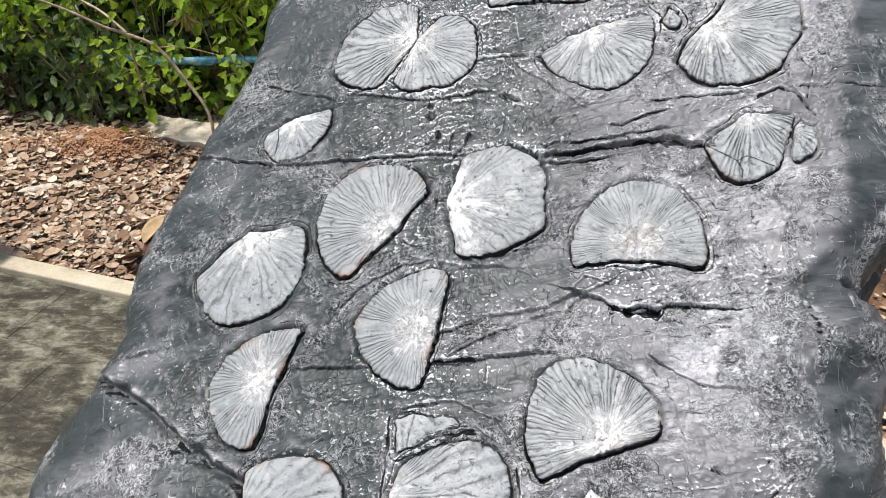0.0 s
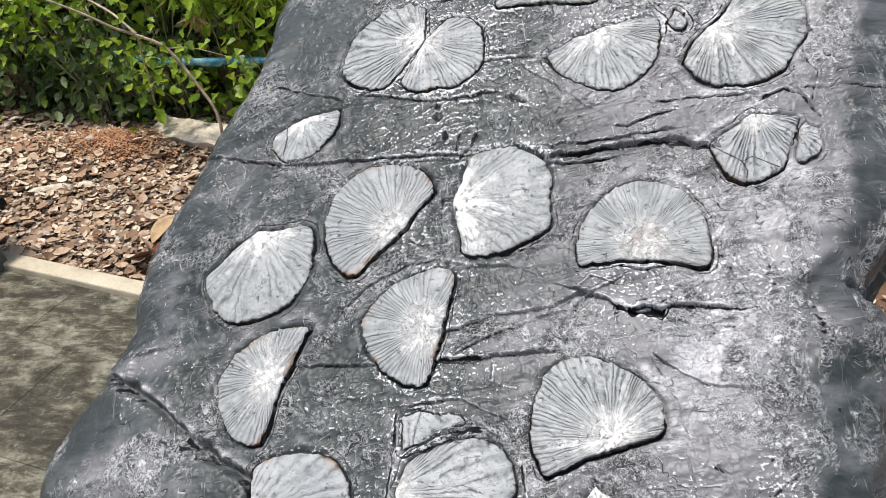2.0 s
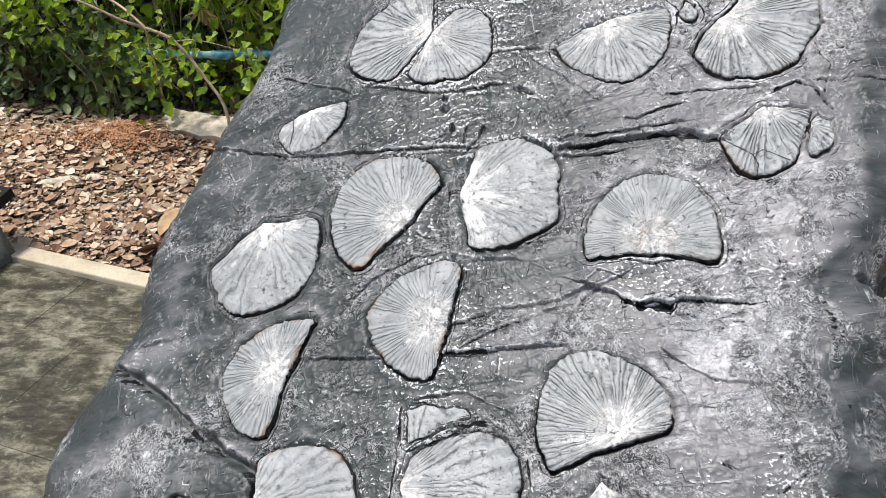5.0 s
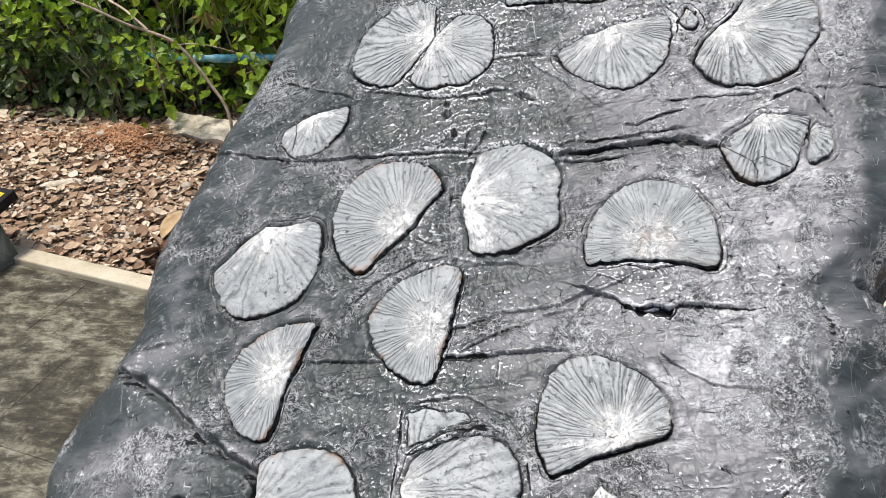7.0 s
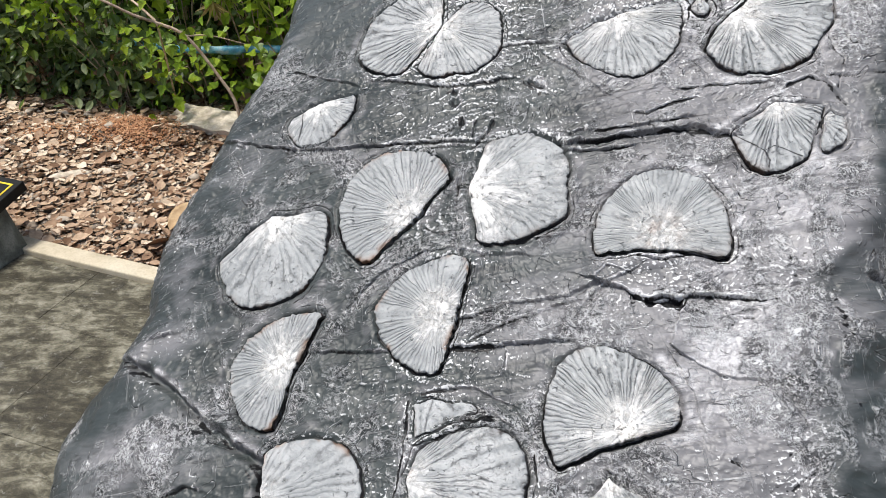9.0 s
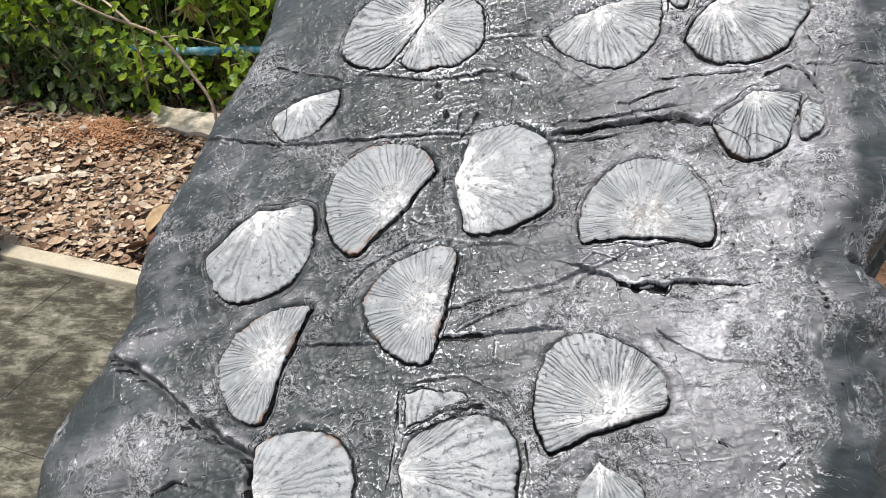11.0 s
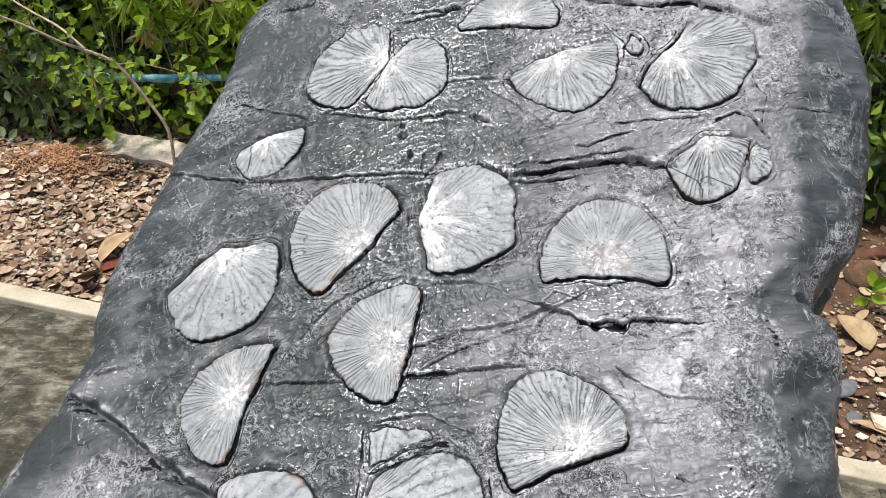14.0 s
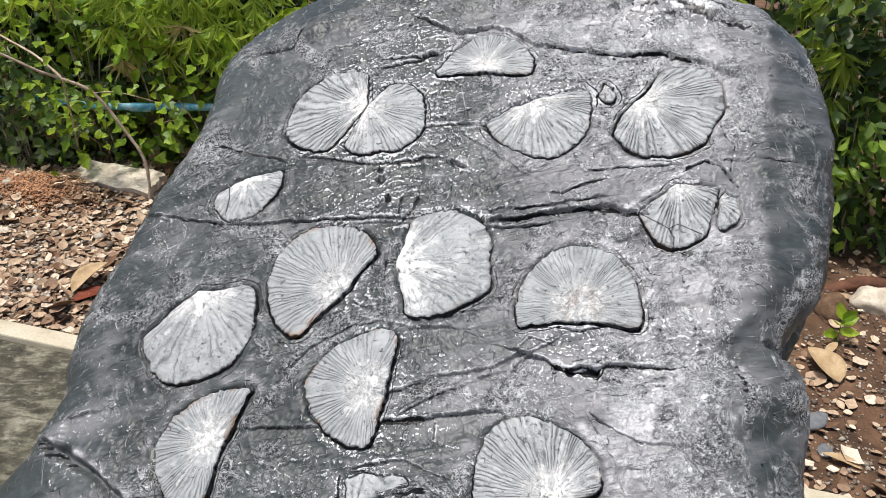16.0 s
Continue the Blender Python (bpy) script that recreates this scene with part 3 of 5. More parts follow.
crack(2, 3, 2, 0.5, (114, -201), (123, -230), (125, -256))
crack(3, 4, 2, 0.6, (-214, 423), (-161, 410), (-142, 436))
crack(3, 4, 3, 0.5, (-141, 203), (-97, 182), (-40, 165), (2, 161))
crack(3, 5, 2, 0.8, (61, 170), (83, 142), (111, 109))
crack(2.4, 4, 2, 0.5, (364, 143), (367, 109), (383, 98), (381, 131))
crack(2, 3, 3, 0.3, (-358, 156), (-345, 125), (-350, 100), (-336, 79))
crack(3, 4, 1, 0.5, (245, -178), (258, -202), (241, -226))
crack(3, 4, 1, 0.5, (201, -246), (212, -257), (211, -277))
crack(2, 3, 5, 0.2, (-467, -93), (-466, -64), (-435, -64))
crack(4, 7, 6, 1.0, (36, 383), (63, 353), (93, 345), (116, 347), (139, 329), (163, 298), (206, 278), (258, 253), (313, 245), (353, 214), (380, 190))
crack(7, 6, 3, 1.0, (63, 47), (90, 41), (120, 39))
crack(3, 4, 2, 0.9, (134, 72), (145, 67), (166, 78), (193, 78))
crack(4, 5, 3, 0.9, (-84, 90), (-44, 82), (-29, 93), (-21, 110))
crack(3, 4, 4, 0.8, (44, -129), (64, -115), (82, -109))
crack(10, 5, 0, 0.8, (272, -175), (274, -192), (278, -209))
crack(10, 5, 0, 0.8, (256, -237), (262, -251), (265, -262))
crack(8, 6, 0, 0.9, (-278, 142), (-270, 138))
crack(8, 6, 0, 0.9, (-352, 178), (-347, 174))
crack(9, 8, 5, 0.8, (380, 299), (395, 278), (425, 261))
crack(5, 6, 3, 0.8, (-25, 322), (10, 318), (30, 323))
# White-brushed areas, and patches of sky glare put into the white (mm)
PATCHES = []


def brush_or_glare(centre, half, strength):
    PATCHES.append((centre, half, strength))


brush_or_glare((185, -188), (78, 48), 0.62)
brush_or_glare((-480, -215), (110, 100), 0.28)
# sky glare on the upper right, painted white: this patch and the next two
brush_or_glare((190, 365), (140, 50), 0.45)
brush_or_glare((300, 250), (110, 45), 0.6)
brush_or_glare((335, 160), (55, 70), 0.55)
brush_or_glare((60, 330), (60, 40), 0.6)
brush_or_glare((200, 300), (120, 60), 0.6)
brush_or_glare((-440, -195), (60, 55), 0.8)
brush_or_glare((150, 120), (120, 50), 0.2)
brush_or_glare((120, -20), (90, 60), 0.3)
brush_or_glare((-345, 130), (45, 60), 0.4)
brush_or_glare((-425, 20), (40, 110), 0.45)
brush_or_glare((-470, -85), (60, 30), 0.6)
brush_or_glare((-300, 330), (60, 60), 0.3)
brush_or_glare((-200, 120), (90, 35), 0.3)
brush_or_glare((-120, -60), (90, 30), 0.3)
brush_or_glare((-240, -70), (60, 40), 0.25)
brush_or_glare((20, -140), (70, 30), 0.6)
brush_or_glare((270, -60), (90, 80), 0.2)
brush_or_glare((150, -260), (90, 60), 0.25)
brush_or_glare((-60, 400), (120, 60), 0.35)


def facet(u, v):
    """How far a point lies towards the facet beyond the long ridge, in metres."""
    return u - 0.39 * v + 0.045 * smoothstep(0.09, 0.15, -v) - 0.035 * smoothstep(0.2, 0.33, -v)


def relief(u, v):
    """Height of the modelled skin over the swell, and where white and black lie: paint, with painted glare and shade.
    """
    wu, wv = u + 0.0024 * fbm(u * 90, v * 90, 4, 40), v + 0.0024 * fbm(u * 90, v * 90, 4, 41)
    h = 0.010 * fbm(u * 5, v * 5, 3, 1) + 0.0026 * fbm(u * 16, v * 24, 4, 2)
    h += 0.0014 * fbm(u * 14 + 3 * v, v * 75, 3, 3) * smoothstep(-0.35, 0.1, u) + (0.0004 + 0.0007 * smoothstep(-0.3, 0.05, u)) * fbm(u * 110, v * 110, 3, 4)
    f = facet(u, v)
    h -= 0.23 * np.maximum(0, f - 0.352) * smoothstep(0.352, 0.375, f)
    h -= 0.008 * np.exp(-((v + 0.150) / 0.020) ** 2) * smoothstep(0.318, 0.345, u)
    ridge = 1 - np.abs(fbm(u * 34, v * 40, 4, 9)) * 5
    h += 0.0009 * np.clip(ridge, 0, 1)
    plates = fbm(u * 15 + 0.4 * fbm(u * 40, v * 40, 2, 70), v * 24, 5, 71) * 7
    h += 0.0007 * (np.floor(plates) + smoothstep(0.0, 0.14, plates - np.floor(plates)))
    wrinkle = 1 - 8 * np.abs(fbm(u * 42 + 2 * fbm(u * 9, v * 9, 2, 72), v * 50, 4, 73))
    rough = (0.35 + 0.65 * smoothstep(-0.35, 0.0, u)) * (1 - 0.75 * np.exp(-((u - 0.25) / 0.07) ** 2 - ((v + 0.06) / 0.07) ** 2))
    h += 0.0008 * rough * np.clip(wrinkle, 0, 1) * smoothstep(-0.1, 0.4, fbm(u * 11, v * 11, 3, 74))
    wrinkle2 = 1 - 7 * np.abs(fbm(u * 95, v * 120, 3, 75))
    h += 0.0003 * rough * np.clip(wrinkle2, 0, 1) * smoothstep(-0.15, 0.35, fbm(u * 17, v * 17, 3, 76)) + 0.0004 * fbm(u * 260, v * 260, 2, 77)
    # paler to the right: dry-brushing and painted sky sheen; less white past the ridge
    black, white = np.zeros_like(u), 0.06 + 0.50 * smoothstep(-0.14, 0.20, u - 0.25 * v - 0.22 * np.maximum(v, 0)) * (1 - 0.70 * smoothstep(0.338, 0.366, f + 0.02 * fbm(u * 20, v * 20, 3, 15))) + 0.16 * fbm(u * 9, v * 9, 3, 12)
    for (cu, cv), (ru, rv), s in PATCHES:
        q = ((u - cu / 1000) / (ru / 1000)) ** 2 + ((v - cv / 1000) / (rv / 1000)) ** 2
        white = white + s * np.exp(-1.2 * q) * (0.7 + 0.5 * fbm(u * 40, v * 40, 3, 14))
    for pts, width, depth, step, dark in CRACKS:
        p = np.array(pts) / 1000
        lo, hi = p.min(0) - 0.06, p.max(0) + 0.06
        i = np.nonzero((u > lo[0]) & (u < hi[0]) & (v > lo[1]) & (v < hi[1]))[0]
        if not len(i):
            continue
        d, side = line_distance(wu[i], wv[i], p)
        sd = d * side
        swell = lattice(u[i] * 34, v[i] * 34, 21)
        wd = np.maximum(0.28 * width / 1000 * (0.8 + (0.25 if width > 20 else 0.9) * swell + (0.15 if width > 20 else 0.5) * lattice(u[i] * 120, v[i] * 120, 22)), 0.0006)
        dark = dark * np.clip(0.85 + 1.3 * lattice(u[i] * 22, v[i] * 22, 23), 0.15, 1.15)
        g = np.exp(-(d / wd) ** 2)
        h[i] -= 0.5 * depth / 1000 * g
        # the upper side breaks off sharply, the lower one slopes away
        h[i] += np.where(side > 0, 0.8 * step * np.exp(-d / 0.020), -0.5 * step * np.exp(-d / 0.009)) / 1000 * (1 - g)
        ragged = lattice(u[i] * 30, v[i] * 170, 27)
        # black under the lip and white on it: paint, plus painted shade and light
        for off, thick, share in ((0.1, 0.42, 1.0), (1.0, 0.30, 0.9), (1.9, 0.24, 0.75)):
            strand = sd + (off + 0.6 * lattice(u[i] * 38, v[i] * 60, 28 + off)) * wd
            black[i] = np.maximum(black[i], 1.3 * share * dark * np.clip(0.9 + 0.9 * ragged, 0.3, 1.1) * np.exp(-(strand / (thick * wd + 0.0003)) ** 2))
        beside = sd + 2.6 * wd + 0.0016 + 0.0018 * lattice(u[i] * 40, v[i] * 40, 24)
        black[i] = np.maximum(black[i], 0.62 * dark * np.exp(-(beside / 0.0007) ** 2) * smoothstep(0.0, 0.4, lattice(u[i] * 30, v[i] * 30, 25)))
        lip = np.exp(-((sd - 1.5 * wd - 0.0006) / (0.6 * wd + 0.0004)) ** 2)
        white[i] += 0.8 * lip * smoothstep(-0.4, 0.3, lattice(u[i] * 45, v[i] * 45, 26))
    for spec in SHELLS:
        beak, rim, ring = shell_rim(spec)
        lo, hi = ring.min(0) - 0.05, ring.max(0) + 0.05
        i = np.nonzero((u > lo[0]) & (u < hi[0]) & (v > lo[1]) & (v < hi[1]))[0]
        if not len(i):
            continue
        d, _ = line_distance(u[i], v[i], ring)
        x, y = ring[:-1, 0], ring[:-1, 1]
        x2, y2 = ring[1:, 0], ring[1:, 1]
        inside = np.zeros(len(i), bool)
        for a, b, c, e in zip(x, y, x2, y2):
            if b != e:
                inside ^= ((b > v[i]) != (e > v[i])) & (u[i] < (c - a) * (v[i] - b) / (e - b) + a)
        sd = np.where(inside, -d, d)
        jig = 1 + 0.7 * lattice(u[i] * 45, v[i] * 45, 31)
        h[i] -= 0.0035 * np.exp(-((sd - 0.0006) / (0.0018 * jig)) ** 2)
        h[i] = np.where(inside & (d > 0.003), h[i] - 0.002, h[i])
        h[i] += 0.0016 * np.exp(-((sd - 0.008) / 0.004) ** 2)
        # black outline; its extra width on the lower side is the shell's shadow, painted
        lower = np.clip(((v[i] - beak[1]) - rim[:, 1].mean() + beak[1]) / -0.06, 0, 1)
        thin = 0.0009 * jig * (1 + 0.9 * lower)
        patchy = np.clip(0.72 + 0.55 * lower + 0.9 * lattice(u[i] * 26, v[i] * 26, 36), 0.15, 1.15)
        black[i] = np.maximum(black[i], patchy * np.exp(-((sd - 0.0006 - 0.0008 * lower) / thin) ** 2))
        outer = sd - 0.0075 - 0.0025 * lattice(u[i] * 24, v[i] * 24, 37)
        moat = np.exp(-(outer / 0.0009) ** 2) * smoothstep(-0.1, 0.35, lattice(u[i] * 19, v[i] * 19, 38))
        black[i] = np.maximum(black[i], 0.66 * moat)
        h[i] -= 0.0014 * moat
        # black band along the hinge: paint and the hinge edge's shadow in one
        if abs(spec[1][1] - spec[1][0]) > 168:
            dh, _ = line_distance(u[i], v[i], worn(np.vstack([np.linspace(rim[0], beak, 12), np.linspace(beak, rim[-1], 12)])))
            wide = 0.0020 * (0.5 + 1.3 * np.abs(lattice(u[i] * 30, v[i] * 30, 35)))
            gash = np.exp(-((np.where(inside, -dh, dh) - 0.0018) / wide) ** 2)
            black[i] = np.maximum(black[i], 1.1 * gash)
            h[i] -= 0.004 * gash
        white[i] += 0.25 * np.exp(-((sd - 0.012) / 0.006) ** 2) * (0.6 + lattice(u[i] * 60, v[i] * 60, 33))
    return h, np.clip(white, 0, 1.2), np.clip(black, 0, 1)


# Outline of the face where it turns from sight (mm)
OUTLINE = [(-110, 521), (-186, 513), (-246, 486), (-284, 432), (-294, 372), (-310, 330), (-350, 284), (-386, 236), (-428, 170), (-468, 110), (-491, 42), (-493, -15),
           (-514, -62), (-530, -90), (-561, -130), (-587, -170), (-594, -235), (-570, -340), (-470, -420), (-250, -445), (0, -450), (190, -440), (285, -385), (315, -294), (334, -251),
           (366, -208), (376, -165), (360, -138), (402, -109), (435, -68), (466, -16), (496, 55), (518, 109), (528, 176), (524, 232), (500, 284), (452, 334), (330, 400), (200, 462), (50, 508)]


def rock_body():
    nth, nflat, narc, nside = 2300, 310, 44, 22
    ring = np.array(OUTLINE + OUTLINE[:3], float) / 1000
    ring = curve(ring, 6000)[: int(6000 * (len(OUTLINE)) / (len(OUTLINE) + 2))]
    keep = np.linspace(0, len(ring) - 1, 1200).astype(int)
    c0 = np.array([-0.045, 0.0])
    th = np.unwrap(np.arctan2(ring[keep, 1] - c0[1], ring[keep, 0] - c0[0]))
    rr = np.hypot(ring[keep, 0] - c0[0], ring[keep, 1] - c0[1])
    order = np.argsort(th)
    a = np.linspace(th.min(), th.min() + 2 * math.pi, nth, endpoint=False)
    r = np.interp(a, th[order], rr[order], period=2 * math.pi)
    e = np.stack([np.cos(a), np.sin(a)], 1)
    edge = c0 + r[:, None] * e
    tan = np.roll(edge, -12, 0) - np.roll(edge, 12, 0)
    out = np.stack([tan[:, 1], -tan[:, 0]], 1)
    out /= np.linalg.norm(out, axis=1)[:, None]
    out = out * 0.7 + e * 0.5
    for _ in range(25):
        out = (np.roll(out, 3, 0) + out + np.roll(out, -3, 0)) / 3
    out /= np.linalg.norm(out, axis=1)[:, None]
    radius = 0.085 + 0.045 * smoothstep(0.1, 0.8, out[:, 0])
    start = edge - 0.77 * radius[:, None] * out
    U, V = [], []
    base, nrm = [], []
    for k in range(nflat):
        q = c0 + (start - c0) * (k / (nflat - 1)) ** 0.8
        U.append(q[:, 0]), V.append(q[:, 1])
        w = face_w(q[:, 0], q[:, 1])
        base.append(FACE_O + q[:, :1] * FACE_U + q[:, 1:] * FACE_V + w[:, None] * FACE_N)
        nrm.append(np.tile(FACE_N, (nth, 1)))
    out3 = out[:, :1] * FACE_U + out[:, 1:] * FACE_V
    top = base[-1]
    for k in range(1, narc + 1):
        phi = math.pi / 2 * k / narc
        q = start + out * (radius * phi)[:, None]
        U.append(q[:, 0]), V.append(q[:, 1])
        base.append(top + radius[:, None] * (math.sin(phi) * out3 + (math.cos(phi) - 1) * FACE_N))
        nrm.append(math.sin(phi) * out3 + math.cos(phi) * FACE_N)
    low = base[-1]
    flat = out3 * np.array([1, 1, 0])
    flat /= np.linalg.norm(flat, axis=1)[:, None] + 1e-9
    mid = np.array([-0.02, 0.93])
    for k in range(1, nside + 1):
        t = k / nside
        z = low[:, 2] * (1 - t)
        lean = 0.10 * np.clip(-out[:, 1], 0, 1) * math.sin(t * math.pi / 2) + 0.03 * math.sin(t * 5)
        p = low + flat * (0.02 + lean)[:, None] * min(1, t * 3)
        p[:, 2] = z
        U.append(start[:, 0] + out[:, 0] * (0.14 + t)), V.append(start[:, 1] + out[:, 1] * (0.14 + t))
        base.append(p), nrm.append(flat)
    U, V = np.concatenate(U), np.concatenate(V)
    h, white, black = relief(U, V)
    # high points get dry-brushed white and glints, low ones black paint and painted shade
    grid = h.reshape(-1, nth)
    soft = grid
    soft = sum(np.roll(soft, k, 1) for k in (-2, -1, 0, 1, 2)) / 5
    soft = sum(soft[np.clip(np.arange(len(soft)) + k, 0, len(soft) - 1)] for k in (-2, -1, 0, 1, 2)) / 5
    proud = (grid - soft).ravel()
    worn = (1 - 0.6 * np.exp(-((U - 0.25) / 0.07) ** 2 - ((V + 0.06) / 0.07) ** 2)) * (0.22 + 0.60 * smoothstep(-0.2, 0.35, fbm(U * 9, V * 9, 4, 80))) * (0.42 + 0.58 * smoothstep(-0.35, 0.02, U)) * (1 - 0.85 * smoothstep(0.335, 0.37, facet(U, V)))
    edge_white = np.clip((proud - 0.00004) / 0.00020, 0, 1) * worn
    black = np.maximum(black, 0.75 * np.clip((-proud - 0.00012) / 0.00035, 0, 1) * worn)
    rowno = np.repeat(np.arange(nflat + narc + nside), nth)
    h = np.where(rowno >= nflat + narc + nside - 1, 0, h)
    white = np.where(rowno > nflat + narc, 0.1, white)
    edge_white = edge_white * (1 - smoothstep(nflat + 0.1 * narc, nflat + 0.9 * narc, rowno))
    verts = np.concatenate(base) + h[:, None] * np.concatenate(nrm)
    rows_n = nflat + narc + nside
    k, j = np.meshgrid(np.arange(rows_n - 1), np.arange(nth), indexing="ij")
    jn = (j + 1) % nth
    faces = np.stack([k * nth + j, (k + 1) * nth + j, (k + 1) * nth + jn, k * nth + jn], -1).reshape(-1, 4)
    return mesh_of("body", verts, faces, ROCK, True, {"brush_and_light": white, "wash_and_shade": black, "edge_paint": edge_white, "face_u": U, "face_v": V})


def shell_mesh(spec):
    """A ribbed fan standing proud of the face, with a steep rim."""
    beak, rim, ring = shell_rim(spec)
    foc = beak + np.array(spec[3]) / 1000
    ribs, thick = spec[4], spec[5] / 1000
    nr = 62
    s = np.concatenate([np.linspace(0.0, 0.985, nr), [1.0, 1.004, 1.006]])
    q = worn(beak + s[:, None, None] * (rim - beak)[None])
    u, v = q[..., 0], q[..., 1]
    d, _ = line_distance(u.ravel(), v.ravel(), ring)
    d = d.reshape(u.shape)
    ang, rad = np.arctan2(v - foc[1], u - foc[0]), np.hypot(u - foc[0], v - foc[1])
    size = np.hypot(*(rim - beak).T).mean()
    facing = math.atan2(rim[:, 1].mean() - foc[1], rim[:, 0].mean() - foc[0])
    ang = (ang - facing + math.pi) % (2 * math.pi) - math.pi
    wob = ang + 0.015 * fbm(rad * 40, ang * 3 + 2, 2, 51) + 0.01 * fbm(ang * 14, rad * 20, 2, 50)
    phase = wob * 0.95 * ribs / math.pi + 2.3 * lattice(ang * ribs / 13, rad * 0 + spec[0][0], 52) + 0.35 * lattice(ang * ribs / 4, rad * 25, 59)
    rib = 1 - np.abs((phase % 1.0) * 2 - 1) ** 3
    fade = smoothstep(0.10, 0.45, rad / size)
    dome = np.sqrt(np.clip(1 - (1 - np.clip(d / (0.30 * size), 0, 1)) ** 2, 0, 1))
    edge = np.sqrt(np.clip(1 - (1 - np.clip(d / 0.0014, 0, 1)) ** 2, 0, 1))
    h = 0.001 + 0.27 * thick * edge + 0.14 * thick * dome
    h += 0.0008 * (rib - 0.5) * fade * edge * (0.35 + 0.65 * smoothstep(-0.3, 0.3, fbm(ang * 3, rad * 18 + spec[0][1], 2, 60)))
    h += 0.0002 * np.sin(rad / size * 26 + 2 * lattice(ang * 4, ang * 0, 53)) * fade * edge + 0.0008 * fbm(u * 120, v * 120, 3, 54)
    h[-2], h[-1] = -0.003, -0.010
    w = face_w(u, v) + h + 0.010 * fbm(u * 5, v * 5, 3, 1)
    verts = (FACE_O + u[..., None] * FACE_U + v[..., None] * FACE_V + w[..., None] * FACE_N).reshape(-1, 3)
    nrow = len(s)
    i, j = np.meshgrid(np.arange(nrow - 1), np.arange(NA - 1), indexing="ij")
    faces = np.stack([i * NA + j, (i + 1) * NA + j, (i + 1) * NA + j + 1, i * NA + j + 1], -1).reshape(-1, 4)
    # the two straight hinge edges get a steep wall too
    k = np.arange(nrow - 1)
    walls, extra, n0 = [], [], len(verts)
    for col, flip in ((0, False), (NA - 1, True)):
        foot = verts.reshape(nrow, NA, 3)[:, col] - FACE_N * (0.012 + 0 * k[:1])
        extra.append(foot)
        idx = np.arange(nrow) * NA + col
        quad = np.stack([idx[:-1], n0 + k, n0 + k + 1, idx[1:]], 1)
        walls.append(quad[:, ::-1] if not flip else quad)
        n0 += nrow
    verts = np.vstack([verts] + extra)
    faces = np.vstack([faces] + walls)
    burst = 0.46 * size * (1 + 0.9 * fbm(ang * 5, rad * 12, 3, 58))
    pale = 0.85 * np.exp(-(rad / np.maximum(burst, 0.01)) ** 2) + 0.15 * fbm(u * 30, v * 30, 3, 55) + 0.72 * spec[7]
    groove = np.maximum(0, 0.8 * np.exp(-(d / 0.0012) ** 2) * smoothstep(-0.2, 0.5, fbm(u * 45, v * 45, 2, 57)))
    rust = np.exp(-(d / 0.004) ** 2) * (0.8 if "rusty" in spec[6] or "moon" in spec[6] or "smooth grey" in spec[6] else 0.25)
    lined = 0.46 if "coarse" not in spec[6] and any(k in spec[6] for k in ("smooth", "pale", "white fan", "moon", "rusty", "brownish")) else 0.75
    if "brownish" in spec[6] or "butterfly" in spec[6]:
        rust = np.maximum(rust, 0.7 * np.exp(-(rad / (0.22 * size)) ** 2))
    for line in SHELL_CRACKS:
        dl, _ = line_distance(u.ravel(), v.ravel(), np.array(line) / 1000)
        groove = np.maximum(groove, 1.6 * np.exp(-(dl.reshape(u.shape) / 0.0011) ** 2))
    # black side walls: paint, and the shade below the rim put into the colour
    groove[-3:] = 1.0
    pad = [np.zeros(2 * nrow)]
    return mesh_of("fossil_shell", verts, faces, SHELL, True, {
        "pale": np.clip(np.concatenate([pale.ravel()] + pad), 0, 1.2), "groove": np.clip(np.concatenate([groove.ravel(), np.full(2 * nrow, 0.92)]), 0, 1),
        "rust": np.concatenate([rust.ravel()] + pad), "lined": np.full(len(verts), lined), "rib_phase": np.concatenate([phase.ravel()] + pad), "fan_reach": np.concatenate([(rad / size).ravel()] + pad)})


rock = thing("fossil_rock", "dark grey painted rock with pale fossil shells on its slanting face", "rock")
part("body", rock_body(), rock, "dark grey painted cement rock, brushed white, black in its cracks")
for spec in SHELLS:
    part("fossil_shell", shell_mesh(spec), rock, spec[6])


# ---- ground, pavement and kerb ----
CURB_M = Matrix.Translation((0, 2.05, 0)) @ Matrix.Rotation(math.atan(-0.279), 4, "Z")     # far edge of the kerb


def ground_height(x, y):
    along = (y - 2.05 + 0.279 * x) * 0.963
    lump = 0.035 * fbm(x * 1.3, y * 1.3, 3, 61) + 0.016 * fbm(x * 6, y * 6, 3, 62)
    mound = 0.07 * np.exp(-((x + 1.66) / 0.20) ** 2 - ((y - 3.47) / 0.16) ** 2)
    rise = 0.05 * smoothstep(1.2, 3.0, along)
    return np.where(along > -0.02, -0.012 + (lump + rise) * smoothstep(0.0, 0.35, along) + mound, -0.10)


def ground_mesh():
    fx = np.concatenate([[-400, -120, -40, -14, -7], np.arange(-3.6, 3.6, 0.03), [7, 14, 40, 120, 400]])
    fy = np.concatenate([[-400, -120, -40, -12, -4], np.arange(0.6, 5.4, 0.03), [7, 14, 40, 120, 400]])
    x, y = np.meshgrid(fx, fy, indexing="ij")
    far = np.maximum(np.abs(x), np.abs(y)) > 6.5
    z = np.where(far, -0.10, ground_height(x, y))
    n1, n2 = x.shape
    i, j = np.meshgrid(np.arange(n1 - 1), np.arange(n2 - 1), indexing="ij")
    f = np.stack([i * n2 + j, (i + 1) * n2 + j, (i + 1) * n2 + j + 1, i * n2 + j + 1], -1).reshape(-1, 4)
    return mesh_of("ground", np.stack([x, y, z], -1).reshape(-1, 3), f, SOIL)


